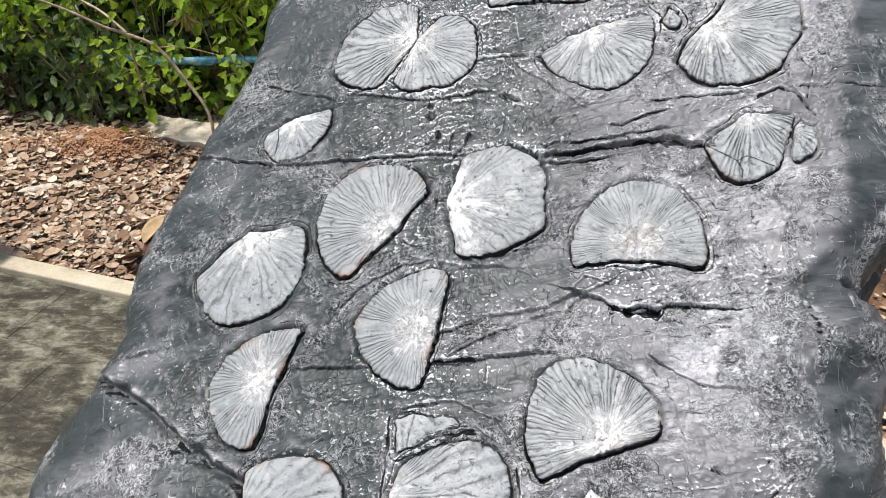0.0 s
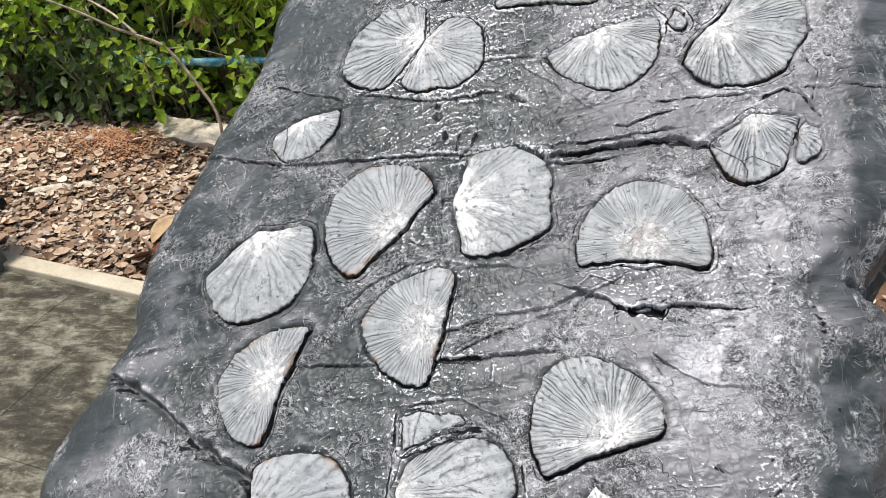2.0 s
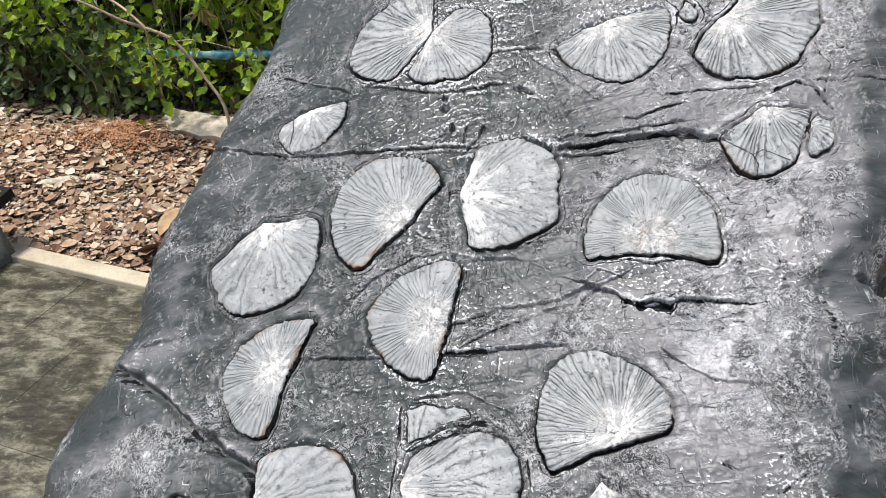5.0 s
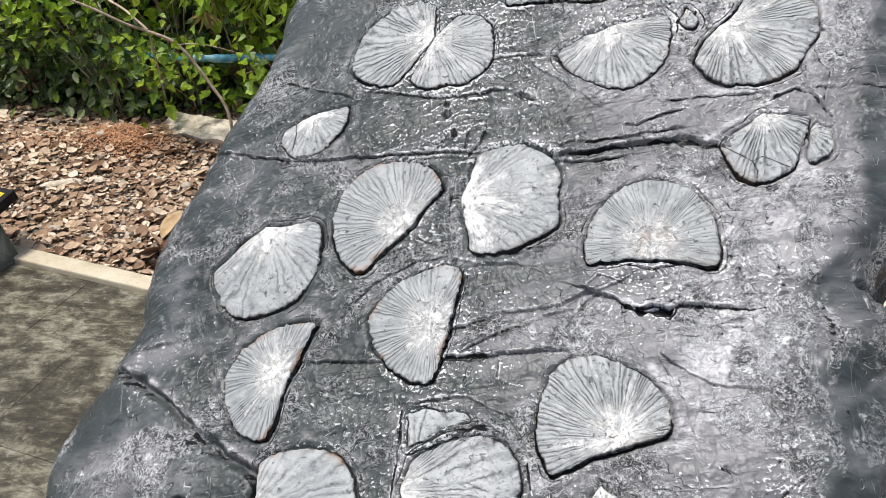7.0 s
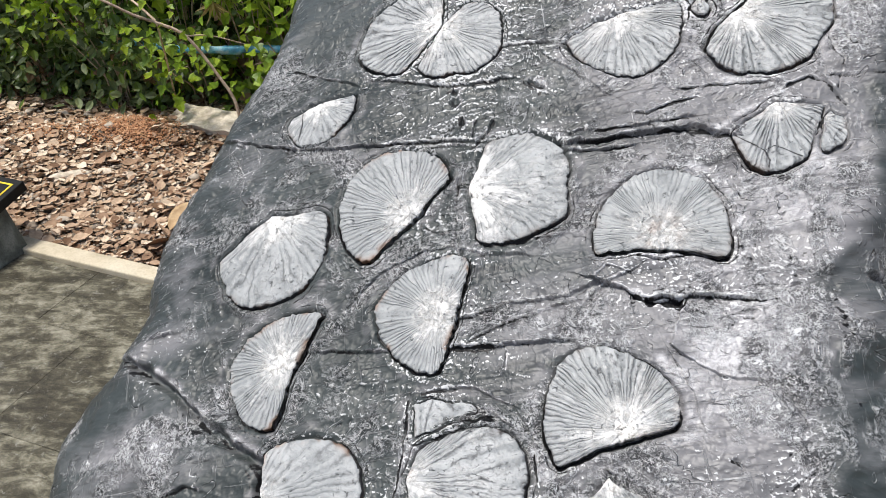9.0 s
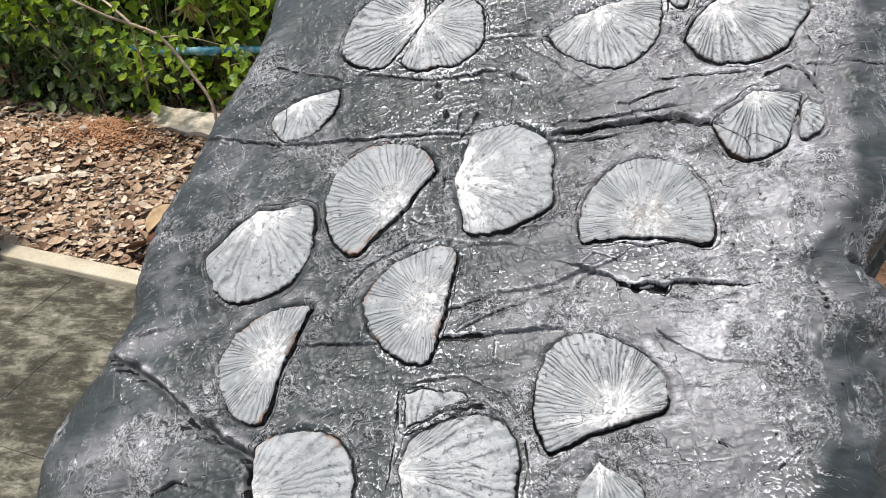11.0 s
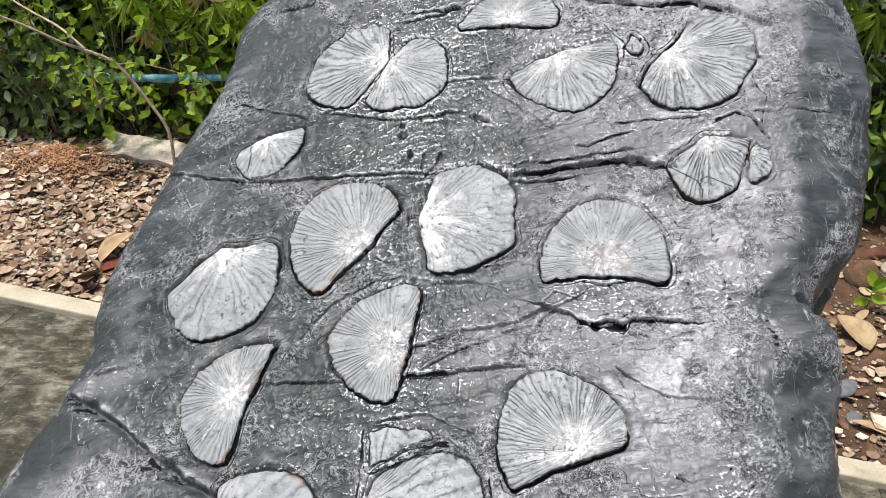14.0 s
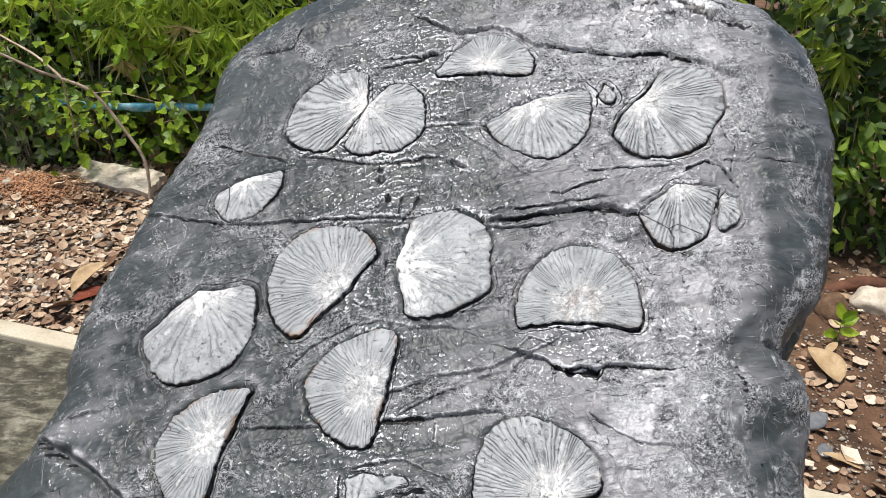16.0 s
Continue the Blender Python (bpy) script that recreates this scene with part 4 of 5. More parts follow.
thing("ground", "brown earth strewn with dead leaves and gravel", "ground", data=ground_mesh(), kind="structure")
pavement = thing("pavement", "dark stamped concrete paving worn pale in places", "pavement", CURB_M, from_bm("pavement", box(-5, 5, -5, -0.075, -0.12, -0.0025), TILE), kind="structure")
curb = thing("curb", "cream painted concrete edging strip", "kerb", CURB_M, kind="structure")
rng = random.Random(3)
x = -5.0
while x < 5.0:
    n = 1.0
    bm = box(x + 0.002, x + n - 0.002, -0.075, 0.0, -0.12, 0.022, 0.006)
    part("edging", from_bm("edging", bm, CURB), curb)
    x += n


# ---- plants ----
def leaf_points(kind):
    """A leaf 1 long in its own plane, folded a little along the rib: points (across, along, up) and faces."""
    if kind == "ivy":
        half = [(0.0, 0.0), (0.30, 0.05), (0.50, 0.30), (0.30, 0.42), (0.24, 0.66), (0.0, 1.0)]
    elif kind == "oval":
        half = [(0.0, 0.0), (0.20, 0.20), (0.27, 0.45), (0.17, 0.75), (0.0, 1.0)]
    else:
        half = [(0.0, 0.0), (0.065, 0.25), (0.06, 0.55), (0.0, 1.0)]
    pts, faces = [], []
    n = len(half)
    for sx, sy in half:
        pts.append((0.0, sy, -0.10 * math.sin(sy * 3.0)))
    for sx, sy in half[1:-1]:
        pts.append((sx, sy, 0.30 * sx - 0.16 * sy * sy))
    for sx, sy in half[1:-1]:
        pts.append((-sx, sy, 0.30 * sx - 0.16 * sy * sy))
    m = n - 2
    for side in (n, n + m):
        chain = [0] + [side + q for q in range(m)] + [n - 1]
        for q in range(n - 1):
            a, b, c, d = q, q + 1, chain[q + 1], chain[q]
            tri = [(a, b, c)] if a == d else [(a, c, d)] if b == c else [(a, b, c), (a, c, d)]
            for f in tri:
                faces.append(f if side == n else f[::-1])
    return np.array(pts), np.array(faces)


def leaf_cloud(name, kind, places, aims, sizes, mat, seed=0, droop=0.3):
    """Many leaves in one mesh: places (n, 3), aims (n, 3) along the leaf."""
    rs = np.random.RandomState(seed)
    pts, fs = leaf_points(kind)
    n = len(places)
    aim = aims / (np.linalg.norm(aims, axis=1)[:, None] + 1e-9)
    up = rs.normal(0, 0.35, (n, 3)) + np.array([0.0, -0.5, 0.8])
    side = np.cross(aim, up)
    side /= np.linalg.norm(side, axis=1)[:, None] + 1e-9
    nor = np.cross(side, aim)
    sz = np.asarray(sizes)[:, None, None]
    verts = places[:, None] + sz * (pts[None, :, :1] * side[:, None] + pts[None, :, 1:2] * aim[:, None] + pts[None, :, 2:] * nor[:, None])
    faces = (fs[None] + (np.arange(n) * len(pts))[:, None, None]).reshape(-1, 3)
    return mesh_of(name, verts.reshape(-1, 3), faces, mat, False)


def shrub(base, height, spread, depth, leaves, kind, size, mats, seed, name="shrub", label="", low=0.05, lean=(0, 0)):
    """Stems from one foot, and a ragged crown of leaves clustered along them."""
    rs = np.random.RandomState(seed)
    ob = thing(name, label, "shrub", Matrix.Translation(base))
    for k in range(9):
        ax, ay = rs.uniform(-spread, spread), rs.uniform(-depth, depth)
        hz = height * rs.uniform(0.6, 1.0)
        p = [(rs.uniform(-0.06, 0.06), rs.uniform(-0.05, 0.05), -0.03), (ax * 0.3, ay * 0.3, hz * 0.4), (ax * 0.7 + lean[0] * 0.5, ay * 0.7 + lean[1] * 0.5, hz * 0.75), (ax + lean[0], ay + lean[1], hz)]
        v, f = tube_arrays(p, [0.005, 0.004, 0.003, 0.0015], 5, 4)
        part("stem", mesh_of("stem", v, f, BARK), ob)
    for mi, (mat, share) in enumerate(mats):
        n = int(leaves * share)
        clump = rs.uniform(-1, 1, (max(n // 14, 4), 3)) * np.array([spread, depth, 0.5]) + np.array([0, 0, 0.5])
        clump[:, 2] = low + clump[:, 2] * (height - low)
        c = clump[rs.randint(0, len(clump), n)] + rs.normal(0, 1, (n, 3)) * np.array([0.07, 0.06, 0.06])
        c[:, 2] = np.maximum(c[:, 2], 0.02)
        aim = rs.normal(0, 0.6, (n, 3)) + np.array([0, -0.45, -0.35])
        part("foliage", leaf_cloud("foliage", kind, c, aim, size * rs.uniform(0.6, 1.25, n), mat, seed + mi), ob)
    return ob


def fan_plant(base, height, fans, size, seed, label, spread=0.4, depth=0.25, mats=((BAMBOO, 0.95), (STRAW, 0.05))):
    """Canes with hanging sprays of slender leaves."""
    rs = np.random.RandomState(seed)
    ob = thing("bamboo", label, "bamboo", Matrix.Translation(base))
    for k in range(7):
        ax, ay = rs.uniform(-spread, spread), rs.uniform(-depth, depth)
        v, f = tube_arrays([(ax * 0.2, ay * 0.2, -0.04), (ax * 0.5, ay * 0.5, height * 0.5), (ax, ay, height)], [0.006, 0.005, 0.002], 6, 5)
        part("cane", mesh_of("cane", v, f, IVY), ob)
    for mi, (mat, share) in enumerate(mats):
        n = int(fans * share)
        c = rs.uniform(-1, 1, (n, 3)) * np.array([spread, depth, 0.26]) + np.array([0, 0, 0.76])
        c[:, 2] *= height
        c[:, 1] -= 0.22
        lead = rs.normal(0, 0.4, (n, 3)) + np.array([0, -0.3, -0.35])
        P, A, S = [], [], []
        for q, d in zip(c, lead):
            for w in np.linspace(-1.15, 1.15, 7):
                s = np.array([math.sin(w), 0.1 * rs.normal(), -math.cos(w) * 0.8]) + 0.5 * d
                P.append(q + rs.normal(0, 0.006, 3)), A.append(s), S.append(size * rs.uniform(0.7, 1.2))
        part("foliage", leaf_cloud("foliage", "blade", np.array(P), np.array(A), np.array(S), mat, seed + mi), ob)
    return ob


# back rows look deep in shade because most leaves carry the near-black colour
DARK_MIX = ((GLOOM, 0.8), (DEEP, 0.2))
label_ivy = "leafy green shrub with lobed leaves, some sunlit"
label_dark = "dense dark green shrub in the undergrowth"
for i, x in enumerate((-2.75, -2.35, -1.95, -1.55, -1.15, -0.75)):
    mats = ((DUSTY, 0.5), (DEEP, 0.2), (IVY, 0.3)) if i < 3 else ((DEEP, 0.5), (IVY, 0.3), (LIME, 0.2))
    shrub((x, (4.14 if i < 3 else 4.02) + 0.05 * (i % 2), 0.02), 0.95, 0.30, 0.20, 560 if i < 3 else 460, "oval" if i < 3 else "ivy", 0.072 if i < 3 else 0.062, mats, 100 + i, label=label_ivy if i > 2 else label_dark)
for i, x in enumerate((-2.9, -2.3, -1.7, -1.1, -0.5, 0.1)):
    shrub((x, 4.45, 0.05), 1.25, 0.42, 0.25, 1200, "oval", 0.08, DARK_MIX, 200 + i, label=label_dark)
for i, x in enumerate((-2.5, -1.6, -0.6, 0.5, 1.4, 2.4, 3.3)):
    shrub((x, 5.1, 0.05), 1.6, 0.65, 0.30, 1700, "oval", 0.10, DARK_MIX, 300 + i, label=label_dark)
for i, x in enumerate((-2.75, -2.52, -2.3, -2.08, -1.86, -1.66, -1.45, -1.2, -0.95)):
    shady = x < -1.6
    shrub((x, (4.0 if x < -1.95 else 3.88 if shady else 3.95) + 0.07 * math.sin(3.0 * i), 0.02), (0.42 + 0.1 * math.sin(2.0 * i)) * (1.0 if shady else 0.8), 0.20, 0.12, 360 if shady else 180,
          "oval" if shady and i % 3 else "ivy", 0.060, ((DUSTY, 0.65), (DEEP, 0.25), (IVY, 0.04), (WITHERED, 0.06)) if shady else ((IVY, 0.25), (LIME, 0.15), (DUSTY, 0.25), (WITHERED, 0.35)), 500 + i,
          label="low dusty creeper at the edge of the litter" if shady else "low bright green ivy-like creeper", low=0.0)
fan_plant((-0.95, 4.0, 0.05), 1.12, 150, 0.115, 41, "bamboo with sprays of slender yellow-green leaves", 0.42, 0.2)
fan_plant((-1.45, 4.12, 0.05), 1.2, 30, 0.11, 42, "bamboo with sprays of slender yellow-green leaves", 0.4, 0.2)
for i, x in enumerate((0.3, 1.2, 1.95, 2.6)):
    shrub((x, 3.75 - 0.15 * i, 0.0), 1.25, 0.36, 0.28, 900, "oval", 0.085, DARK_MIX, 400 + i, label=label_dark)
for i, x in enumerate((2.05, 2.45, 2.9)):
    shrub((x, 3.2, 0.0), 0.75, 0.25, 0.18, 420, "oval", 0.075, ((DEEP, 0.6), (IVY, 0.4)), 450 + i, label=label_dark)
fan_plant((2.25, 3.45, 0.05), 1.35, 60, 0.17, 43, "overhanging bamboo with long narrow leaves, some dry", 0.45, 0.25, ((BAMBOO, 0.7), (STRAW, 0.3)))
fan_plant((1.55, 3.7, 0.05), 1.45, 50, 0.17, 44, "overhanging bamboo with long narrow leaves, some dry", 0.4, 0.25, ((BAMBOO, 0.8), (STRAW, 0.2)))

for i, (x, y, z) in enumerate(((-2.15, 3.75, 0.62), (-1.85, 3.7, 0.78), (-2.4, 3.8, 0.80), (-1.6, 3.75, 0.92), (-1.25, 3.7, 0.72), (-1.1, 3.62, 0.30), (-1.5, 3.62, 0.26), (-2.3, 3.85, 0.72), (-2.0, 3.95, 0.9), (-2.45, 3.95, 1.0), (-1.0, 3.66, 0.60), (-1.35, 3.8, 1.0))):
    rs, many = np.random.RandomState(600 + i), 44 if z > 0.5 else 24
    vine = thing("vine", "trailing vine with bright yellow-green lobed leaves", "plant")
    v, f = tube_arrays(((x, y + 0.3, -0.03), (x + 0.03, y + 0.2, 0.5 * z), (x, y + 0.05, z), (x + 0.12, y - 0.03, z + 0.06)), (0.005, 0.004, 0.003, 0.0015), 6, 5)
    part("stem", mesh_of("stem", v, f, BARK), vine)
    p = np.array([(x + 0.05, y, z)]) + rs.normal(0, 1, (many, 3)) * np.array([0.14, 0.05, 0.08])
    part("foliage", leaf_cloud("foliage", "ivy", p, rs.normal(0, 0.6, (many, 3)) + np.array([0, -0.4, -0.4]), rs.uniform(0.04, 0.068, many), LIME, 610 + i), vine)


# ---- sapling, pipe and signboard ----
sapling = thing("sapling", "bare leaning sapling with thin forked brown branches", "sapling", Matrix.Translation((0, 0, 0)))
for pts, rad in ((((-1.12, 3.43, -0.03), (-1.118, 3.43, 0.198), (-1.193, 3.43, 0.355), (-1.30, 3.42, 0.518), (-1.412, 3.40, 0.579), (-1.487, 3.35, 0.625), (-1.596, 3.3, 0.701), (-1.80, 3.25, 0.80)), (0.0075, 0.0075, 0.007, 0.007, 0.007, 0.006, 0.005, 0.003)),
                 (((-1.575, 3.84, -0.02), (-1.482, 3.6, 0.306), (-1.416, 3.41, 0.574)), (0.0055, 0.005, 0.004)),
                 (((-1.414, 3.40, 0.585), (-1.55, 3.5, 0.645), (-1.731, 3.6, 0.698), (-2.0, 3.7, 0.82)), (0.006, 0.0055, 0.005, 0.003)),
                 (((-1.30, 3.42, 0.518), (-1.22, 3.5, 0.50), (-1.08, 3.6, 0.43)), (0.0035, 0.003, 0.0015))):
    v, f = tube_arrays(pts, rad, 8, 6)
    part("branch", mesh_of("branch", v, f, BARK), sapling)
rs = np.random.RandomState(5)
c = np.array([(-1.40, 3.39, 0.55)]) + rs.normal(0, 1, (46, 3)) * np.array([0.13, 0.06, 0.09])
c[30:40] += np.array([0.14, 0.05, -0.22])
c[40:] += np.array([0.36, 0.2, -0.14])
creeper = thing("creeper", "climbing creeper with lobed yellow-green leaves hanging over the pipe", "plant")
for (x, y, z), (sx, sz), many, mat in (((-2.096, 3.72, 0.562), (0.16, 0.10), 90, LIME), ((-1.411, 3.5, 0.422), (0.08, 0.05), 40, IVY), ((-1.652, 3.62, 0.374), (0.10, 0.06), 50, DEEP), ((-0.958, 3.45, 0.438), (0.03, 0.05), 14, IVY)):
    p = np.array([(x, y, z)]) + rs.normal(0, 1, (many, 3)) * np.array([sx, 0.05, sz])
    part("foliage", leaf_cloud("foliage", "ivy", p, rs.normal(0, 0.5, (many, 3)) + np.array([0, -0.4, -0.5]), rs.uniform(0.03, 0.055, many), mat, many), creeper)
    v, f = tube_arrays(((x, y + 0.42, -0.03), (x + 0.02, y + 0.25, 0.6 * z), (x, y + 0.03, z + sz)), (0.004, 0.003, 0.002), 6, 4)
    part("stem", mesh_of("stem", v, f, BARK), creeper)
part("foliage", leaf_cloud("foliage", "ivy", c, rs.normal(0, 0.5, (46, 3)) + np.array([0, -0.4, -0.5]), rs.uniform(0.03, 0.052, 46), LIME, 6), sapling)

pipe = thing("water_pipe", "pale blue plastic water pipe running through the undergrowth", "pipe")
v, f = tube_arrays(((-2.5, 4.15, 0.25), (-1.85, 3.98, 0.29), (-1.42, 3.70, 0.365), (-0.92, 3.66, 0.40), (-0.2, 3.66, 0.43)), (0.017,) * 5, 16, 6)
part("tube", mesh_of("tube", v, f, BLUE), pipe)
for x, z in ((-1.19, 0.381),):
    v, f = tube_arrays(((x - 0.05, 3.67, z - 0.003), (x + 0.05, 3.665, z + 0.003)), (0.0205, 0.0205), 16, 4)
    part("coupling", mesh_of("coupling", v, f, BLUE), pipe)

sign = thing("sign_plinth", "low dark signboard with a yellow border on a mottled plinth", "sign", pose(-1.936, 2.45, 0, 0, 0, -15.6))
bm = box(-0.29, 0.29, -0.09, 0.09, 0.0, 0.19, 0.008)
for q in bm.verts:
    q.co.x *= 1 - 0.22 * (q.co.z / 0.19)
part("plinth", from_bm("plinth", bm, PLINTH), sign)
board = part("board", from_bm("board", box(-0.27, 0.27, -0.19, 0.19, -0.02, 0.02, 0.004), BLACK), sign, "black slanting board", pose(0, -0.02, 0.19, 12, 0, 0))
for x0, x1, y0, y1 in ((-0.25, 0.25, 0.155, 0.163), (-0.25, 0.25, -0.163, -0.155), (-0.25, -0.242, -0.155, 0.155), (0.242, 0.25, -0.155, 0.155)):
    part("border", from_bm("border", box(x0, x1, y0, y1, 0.0195, 0.0215), YELLOW), board, "yellow painted line")


# ---- stones, leaves and litter ----
def lump_mesh(name, size, mat, seed, squash=(1, 1, 1), facets=2):
    bm = bmesh.new()
    bmesh.ops.create_icosphere(bm, subdivisions=facets, radius=1.0)
    for q in bm.verts:
        k = 1 + 0.30 * noise.noise(q.co * 1.3 + Vector((seed * 3.1, 0, 0))) + 0.12 * noise.noise(q.co * 3.4 + Vector((0, seed, 0)))
        q.co = Vector((q.co.x * squash[0], q.co.y * squash[1], q.co.z * squash[2])) * k * size
    return from_bm(name, bm, mat, True)


def on_ground(x, y):
    return float(ground_height(np.array([x]), np.array([y]))[0])


for name, x, y, size, mat, squash, turn, label in (
        ("stone", 1.80, 2.70, 0.07, BROWN_STONE, (1.0, 0.8, 0.85), 10, "rounded brown stone at the foot of the shrubs"),
        ("stone", 2.03, 2.74, 0.10, STONE, (1.2, 0.8, 0.6), -15, "pale stone at the foot of the shrubs"),
        ("stone", 1.41, 2.04, 0.05, GREY_STONE, (1.2, 0.7, 0.5), 30, "flat grey stone lying on the soil"),
        ("stone", 1.38, 1.90, 0.028, GREY_STONE, (1.2, 0.8, 0.5), 70, "flat grey stone lying on the soil"),
        ("stone", -1.63, 3.10, 0.032, STONE, (1.2, 0.7, 0.6), 20, "pale pebble among the dead leaves"),
        ("stone", -1.78, 3.05, 0.055, STONE, (1.5, 0.6, 0.4), 30, "pale flat stone among the dead leaves")):
    me = lump_mesh(name, size, mat, x * 7, squash, 3)
    thing(name, label, "stone", pose(x, y, on_ground(x, y) + size * squash[2] * 0.35, 0, 0, turn), me)

plank = bmesh.new()
bmesh.ops.create_grid(plank, x_segments=28, y_segments=10, size=0.5)
for q in plank.verts:
    w = 0.42 + 0.10 * noise.noise(Vector((q.co.x * 5, q.co.y * 2, 1)))
    q.co = Vector((q.co.x * 0.46 + 0.05 * noise.noise(Vector((3, q.co.y * 6, 2))), q.co.y * 0.17 * 2 * w, 0.012 * noise.noise(q.co * 4) + 0.005 * noise.noise(q.co * 11)))
ext = bmesh.ops.extrude_face_region(plank, geom=plank.faces[:])
for q in [g for g in ext["geom"] if isinstance(g, bmesh.types.BMVert)]:
    q.co.z += 0.035
thing("slab", "broken pale stone slab lying in the leaf litter", "stone", pose(-1.31, 3.60, on_ground(-1.31, 3.60) + 0.03, 20, -3, -22), from_bm("slab", plank, STONE, False))

for k, (x0, y0, x1, y1, z) in enumerate(((1.82, 2.86, 2.4, 2.84, 0.035), (1.88, 2.78, 2.4, 2.74, 0.015))):
    v, f = tube_arrays(((x0, y0, -0.03), ((x0 * 2 + x1) / 3, y0 + 0.02, z), ((x0 + 2 * x1) / 3, y1, z * 0.9), (x1, y1, -0.03)), (0.02, 0.032, 0.028, 0.02), 10, 6)
    thing("root", "gnarled reddish brown root under the shrubs", "root", data=mesh_of("root", v, f, ROOT))


def big_leaf(x, y, size, mat, turn, tilt, label, width=0.5, curl=0.25, z=0.02):
    bm = bmesh.new()
    bmesh.ops.create_grid(bm, x_segments=8, y_segments=12, size=0.5)
    for q in bm.verts:
        t = q.co.y + 0.5
        w = width * (math.sin(math.pi * min(1, t ** 0.8)) ** 0.8 + 0.02)
        s = q.co.x * 2
        q.co = Vector((s * w * 0.5, t - 0.5, curl * (s * s) * w + 0.25 * curl * math.sin(t * 3.1) - 0.02 * abs(s) ** 0.5)) * size
    ext = bmesh.ops.extrude_face_region(bm, geom=bm.faces[:])
    for q in [g for g in ext["geom"] if isinstance(g, bmesh.types.BMVert)]:
        q.co.z += 0.0012
    thing("dead_leaf", label, "leaf", pose(x, y, on_ground(x, y) + z, tilt, 0, turn), from_bm("dead_leaf", bm, mat, True), group="large dead leaves")


big_leaf(-1.12, 2.68, 0.17, TAN, -38, 22, "large curled tan dead leaf on the litter", 0.45, 0.3, 0.045)
big_leaf(-1.09, 2.61, 0.14, RUSSET, -62, 5, "reddish brown dead leaf under a tan one", 0.5, 0.2, 0.02)
big_leaf(-1.02, 3.12, 0.15, TAN, 55, 8, "pale dead leaf on the litter", 0.4, 0.2, 0.03)
big_leaf(1.58, 2.32, 0.17, TAN, 20, 14, "large yellowish dead leaf on bare soil", 0.7, 0.2, 0.04)
big_leaf(1.40, 1.84, 0.12, TAN, 60, 4, "narrow tan dead leaf on bare soil", 0.3, 0.2, 0.02)
big_leaf(1.66, 2.42, 0.10, TAN, -50, 8, "narrow tan dead leaf on bare soil", 0.3, 0.2, 0.03)


def scatter(name, label, n, area, size, mat, seed, kind, category):
    """Loose pieces strewn on the soil, as one mesh."""
    rs = np.random.RandomState(seed)
    (x0, x1), (lo, hi) = area
    x, off = rs.uniform(x0, x1, n), lo + (hi - lo) * rs.rand(n) ** 1.1
    if mat == RED_SOIL:
        x, off = np.clip(rs.normal((x0 + x1) / 2, (x1 - x0) / 3.2, n), x0 - 0.1, x1 + 0.1), rs.normal((lo + hi) / 2, (hi - lo) / 3.2, n)
    y = 2.05 - 0.279 * x + off
    if mat != RED_SOIL:     # the heap of red earth lies nearly bare
        bare = np.exp(-((x + 1.63) / 0.20) ** 2 - ((y - 3.42) / 0.15) ** 2) < 0.42 + 0.6 * rs.rand(n) ** 2
        x, y, n = x[bare], y[bare], int(bare.sum())
    z = ground_height(x, y)
    if kind == "leaf":
        pts, fs = leaf_points("oval")
        pts = pts * np.array([1.4, 1.0, 1.1])
    else:
        pts = np.array([(1, 0, 0), (0.3, 0.9, 0.1), (-0.8, 0.6, 0), (-0.9, -0.5, 0.1), (0.2, -1, 0), (0.1, 0.1, 0.75), (-0.2, 0, -0.6)]) * 0.5
        fs = np.array([(0, 1, 5), (1, 2, 5), (2, 3, 5), (3, 4, 5), (4, 0, 5), (1, 0, 6), (2, 1, 6), (3, 2, 6), (4, 3, 6), (0, 4, 6)])
    a = rs.uniform(0, 2 * math.pi, n)
    pitch, roll = rs.normal(0.03, 0.24, n), rs.normal(0, 0.28, n)
    ax = np.stack([np.cos(a), np.sin(a), np.sin(roll)], 1)
    ay = np.stack([-np.sin(a), np.cos(a), np.sin(pitch)], 1)
    az = np.cross(ax, ay)
    sz = size * np.exp(rs.normal(0, 0.38, n))[:, None, None]
    stretch = rs.uniform(0.7, 1.3, (n, 1, 3))
    p = pts[None] * stretch
    o = np.stack([x, y, z + 0.18 * sz[:, 0, 0] + (0.012 * rs.rand(n) if kind == "leaf" else 0.022 * rs.rand(n) if mat == RED_SOIL else 0)], 1)
    verts = o[:, None] + sz * (p[..., :1] * ax[:, None] + p[..., 1:2] * ay[:, None] + p[..., 2:] * az[:, None])
    faces = (fs[None] + (np.arange(n) * len(pts))[:, None, None]).reshape(-1, 3)
    thing(name, label, category, data=mesh_of(name, verts.reshape(-1, 3), faces, mat, mat == GRAVEL), kind="stuff")


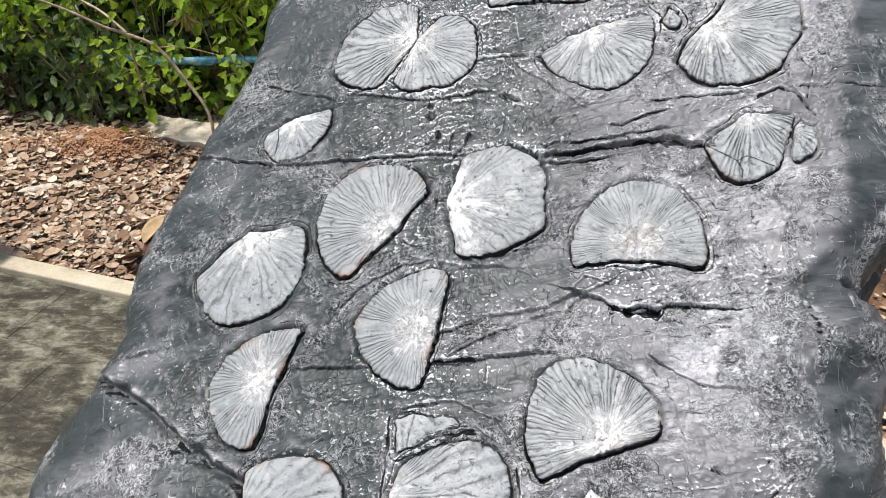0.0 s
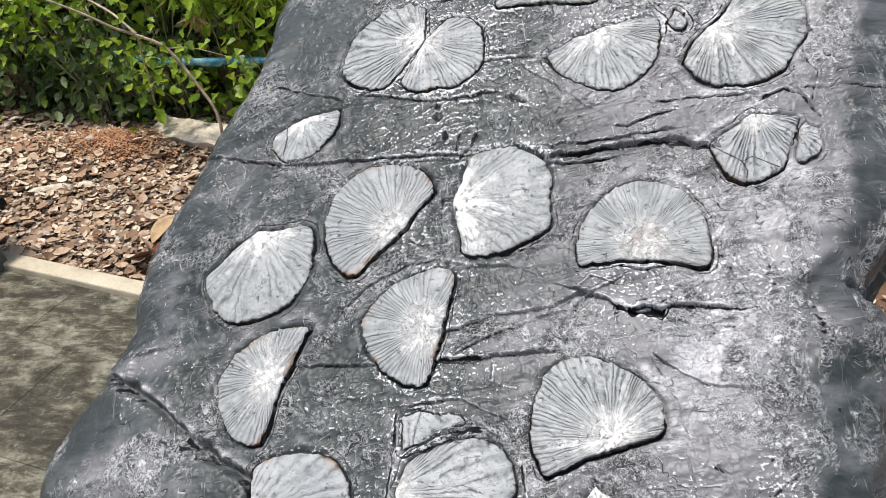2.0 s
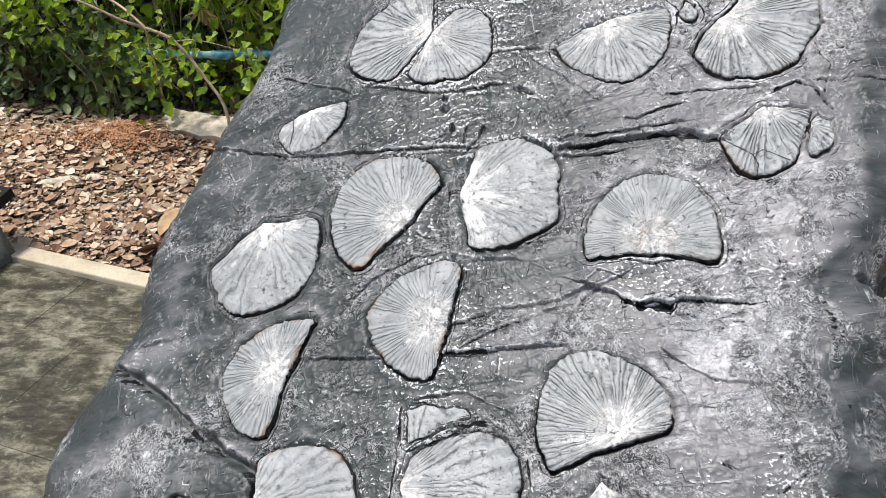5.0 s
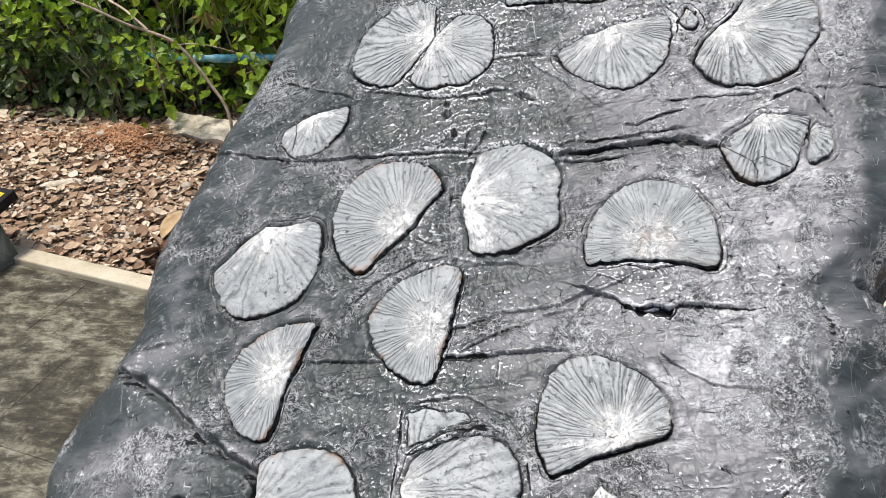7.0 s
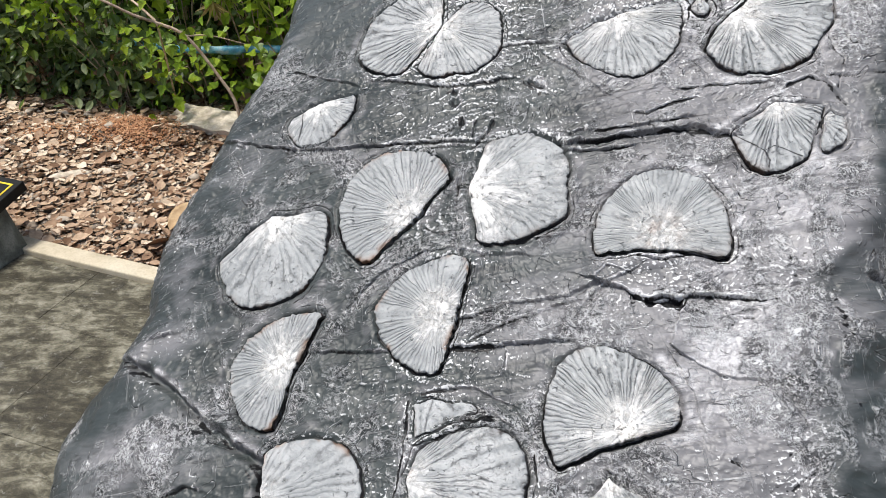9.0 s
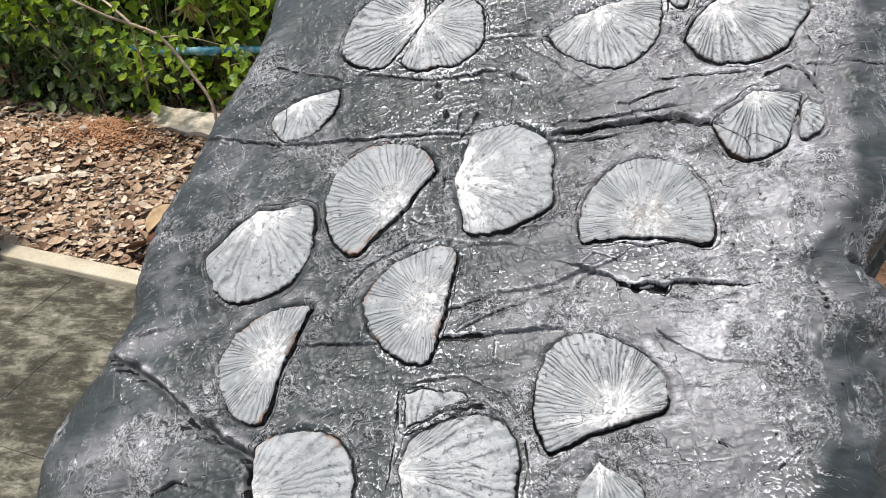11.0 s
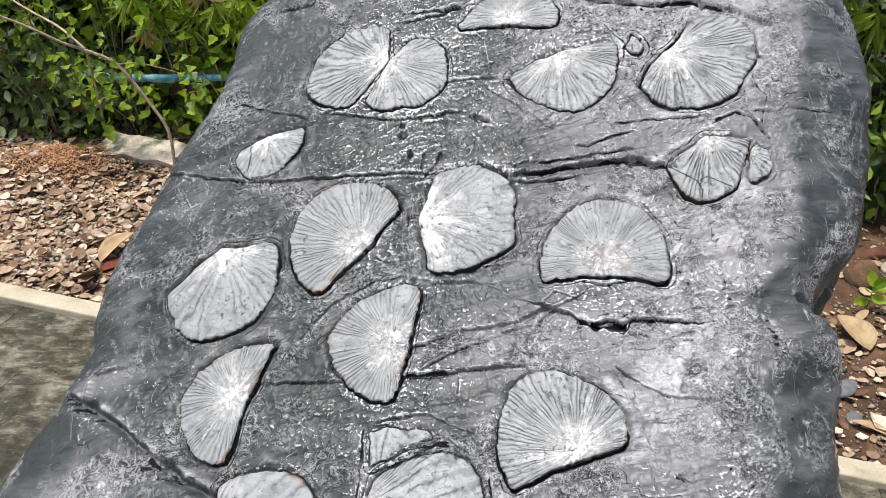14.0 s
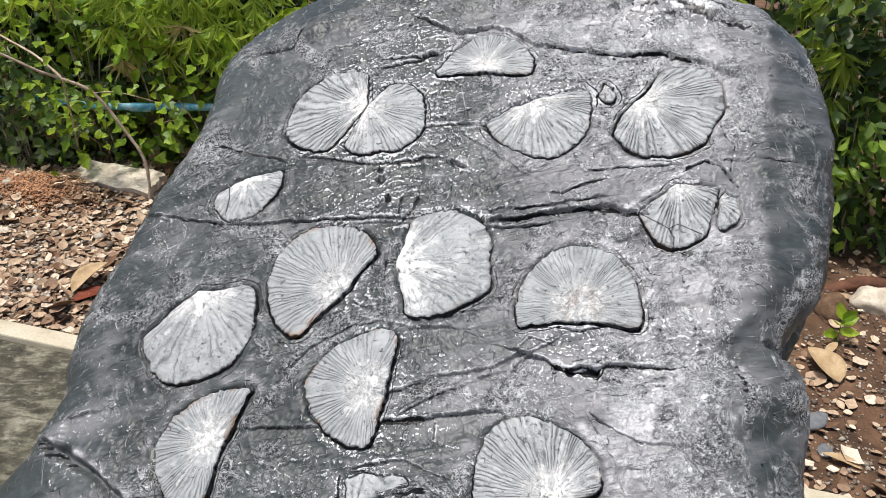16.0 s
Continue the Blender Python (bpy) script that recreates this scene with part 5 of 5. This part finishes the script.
scatter("leaf_litter", "brown dead leaves strewn over the earth", 21000, ((-3.0, 0.0), (0.01, 2.1)), 0.026, DRY_LEAF, 71, "leaf", "leaves")
scatter("gravel", "grey and white gravel among the dead leaves", 20000, ((-3.0, 0.0), (0.01, 1.7)), 0.015, GRAVEL, 72, "stone", "gravel")
scatter("leaf_litter", "a few brown dead leaves on bare soil", 2800, ((-0.1, 3.2), (0.02, 2.2)), 0.03, DRY_LEAF, 73, "leaf", "leaves")
scatter("gravel", "small pale pebbles on bare soil", 8200, ((-0.1, 3.0), (0.02, 1.6)), 0.010, GRAVEL, 74, "stone", "gravel")

scatter("red_earth", "heap of crumbled orange-red earth among the litter", 6000, ((-1.88, -1.44), (0.82, 1.10)), 0.006, RED_SOIL, 75, "stone", "soil")
scatter("red_earth", "reddish crumbled earth among the litter", 700, ((-2.25, -1.9), (0.72, 0.92)), 0.007, RED_SOIL, 76, "stone", "soil")

seedling = thing("seedling", "small bright green seedling on bare soil", "plant", Matrix.Translation((1.72, 2.50, on_ground(1.72, 2.50))))
v, f = tube_arrays(((0, 0, -0.01), (0.005, 0, 0.05), (0.0, 0.005, 0.11)), (0.003, 0.0025, 0.0015), 6, 4)
part("stem", mesh_of("stem", v, f, IVY), seedling)
c = np.array([(0, 0, 0.05), (0, 0, 0.06), (0, 0, 0.085), (0, 0, 0.09), (0, 0, 0.11), (0, 0, 0.11)])
d = np.array([(-1, -0.3, 0.1), (0.8, -0.5, 0.2), (-0.6, -0.4, 0.5), (0.9, 0.1, 0.4), (0.3, -0.5, 0.9), (-0.3, 0.3, 0.9)])
part("foliage", leaf_cloud("foliage", "oval", c, d, np.full(6, 0.075), LIME, 8), seedling)


# ---- paving stones ----
def paving_mesh(w, d):
    bm = box(0.0009, w - 0.0009, 0.0009, d - 0.0009, -0.02, 0.0010, 0.0005)
    return from_bm("paving_stone", bm, TILE)


rng = random.Random(11)
stones = {}
y = -0.078
row = 0
while y > -1.9:
    d = (0.30, 0.42, 0.36)[row % 3]
    x = -2.6 + rng.uniform(0, 0.2)
    while x < 2.4:
        w = rng.choice((0.40, 0.52, 0.64))
        key = (w, d)
        if key not in stones:
            stones[key] = paving_mesh(w, d)
        part("paving_stone", stones[key], pavement, "", pose(x, y - d, rng.uniform(-0.0003, 0.0003)))
        x += w
    y -= d
    row += 1
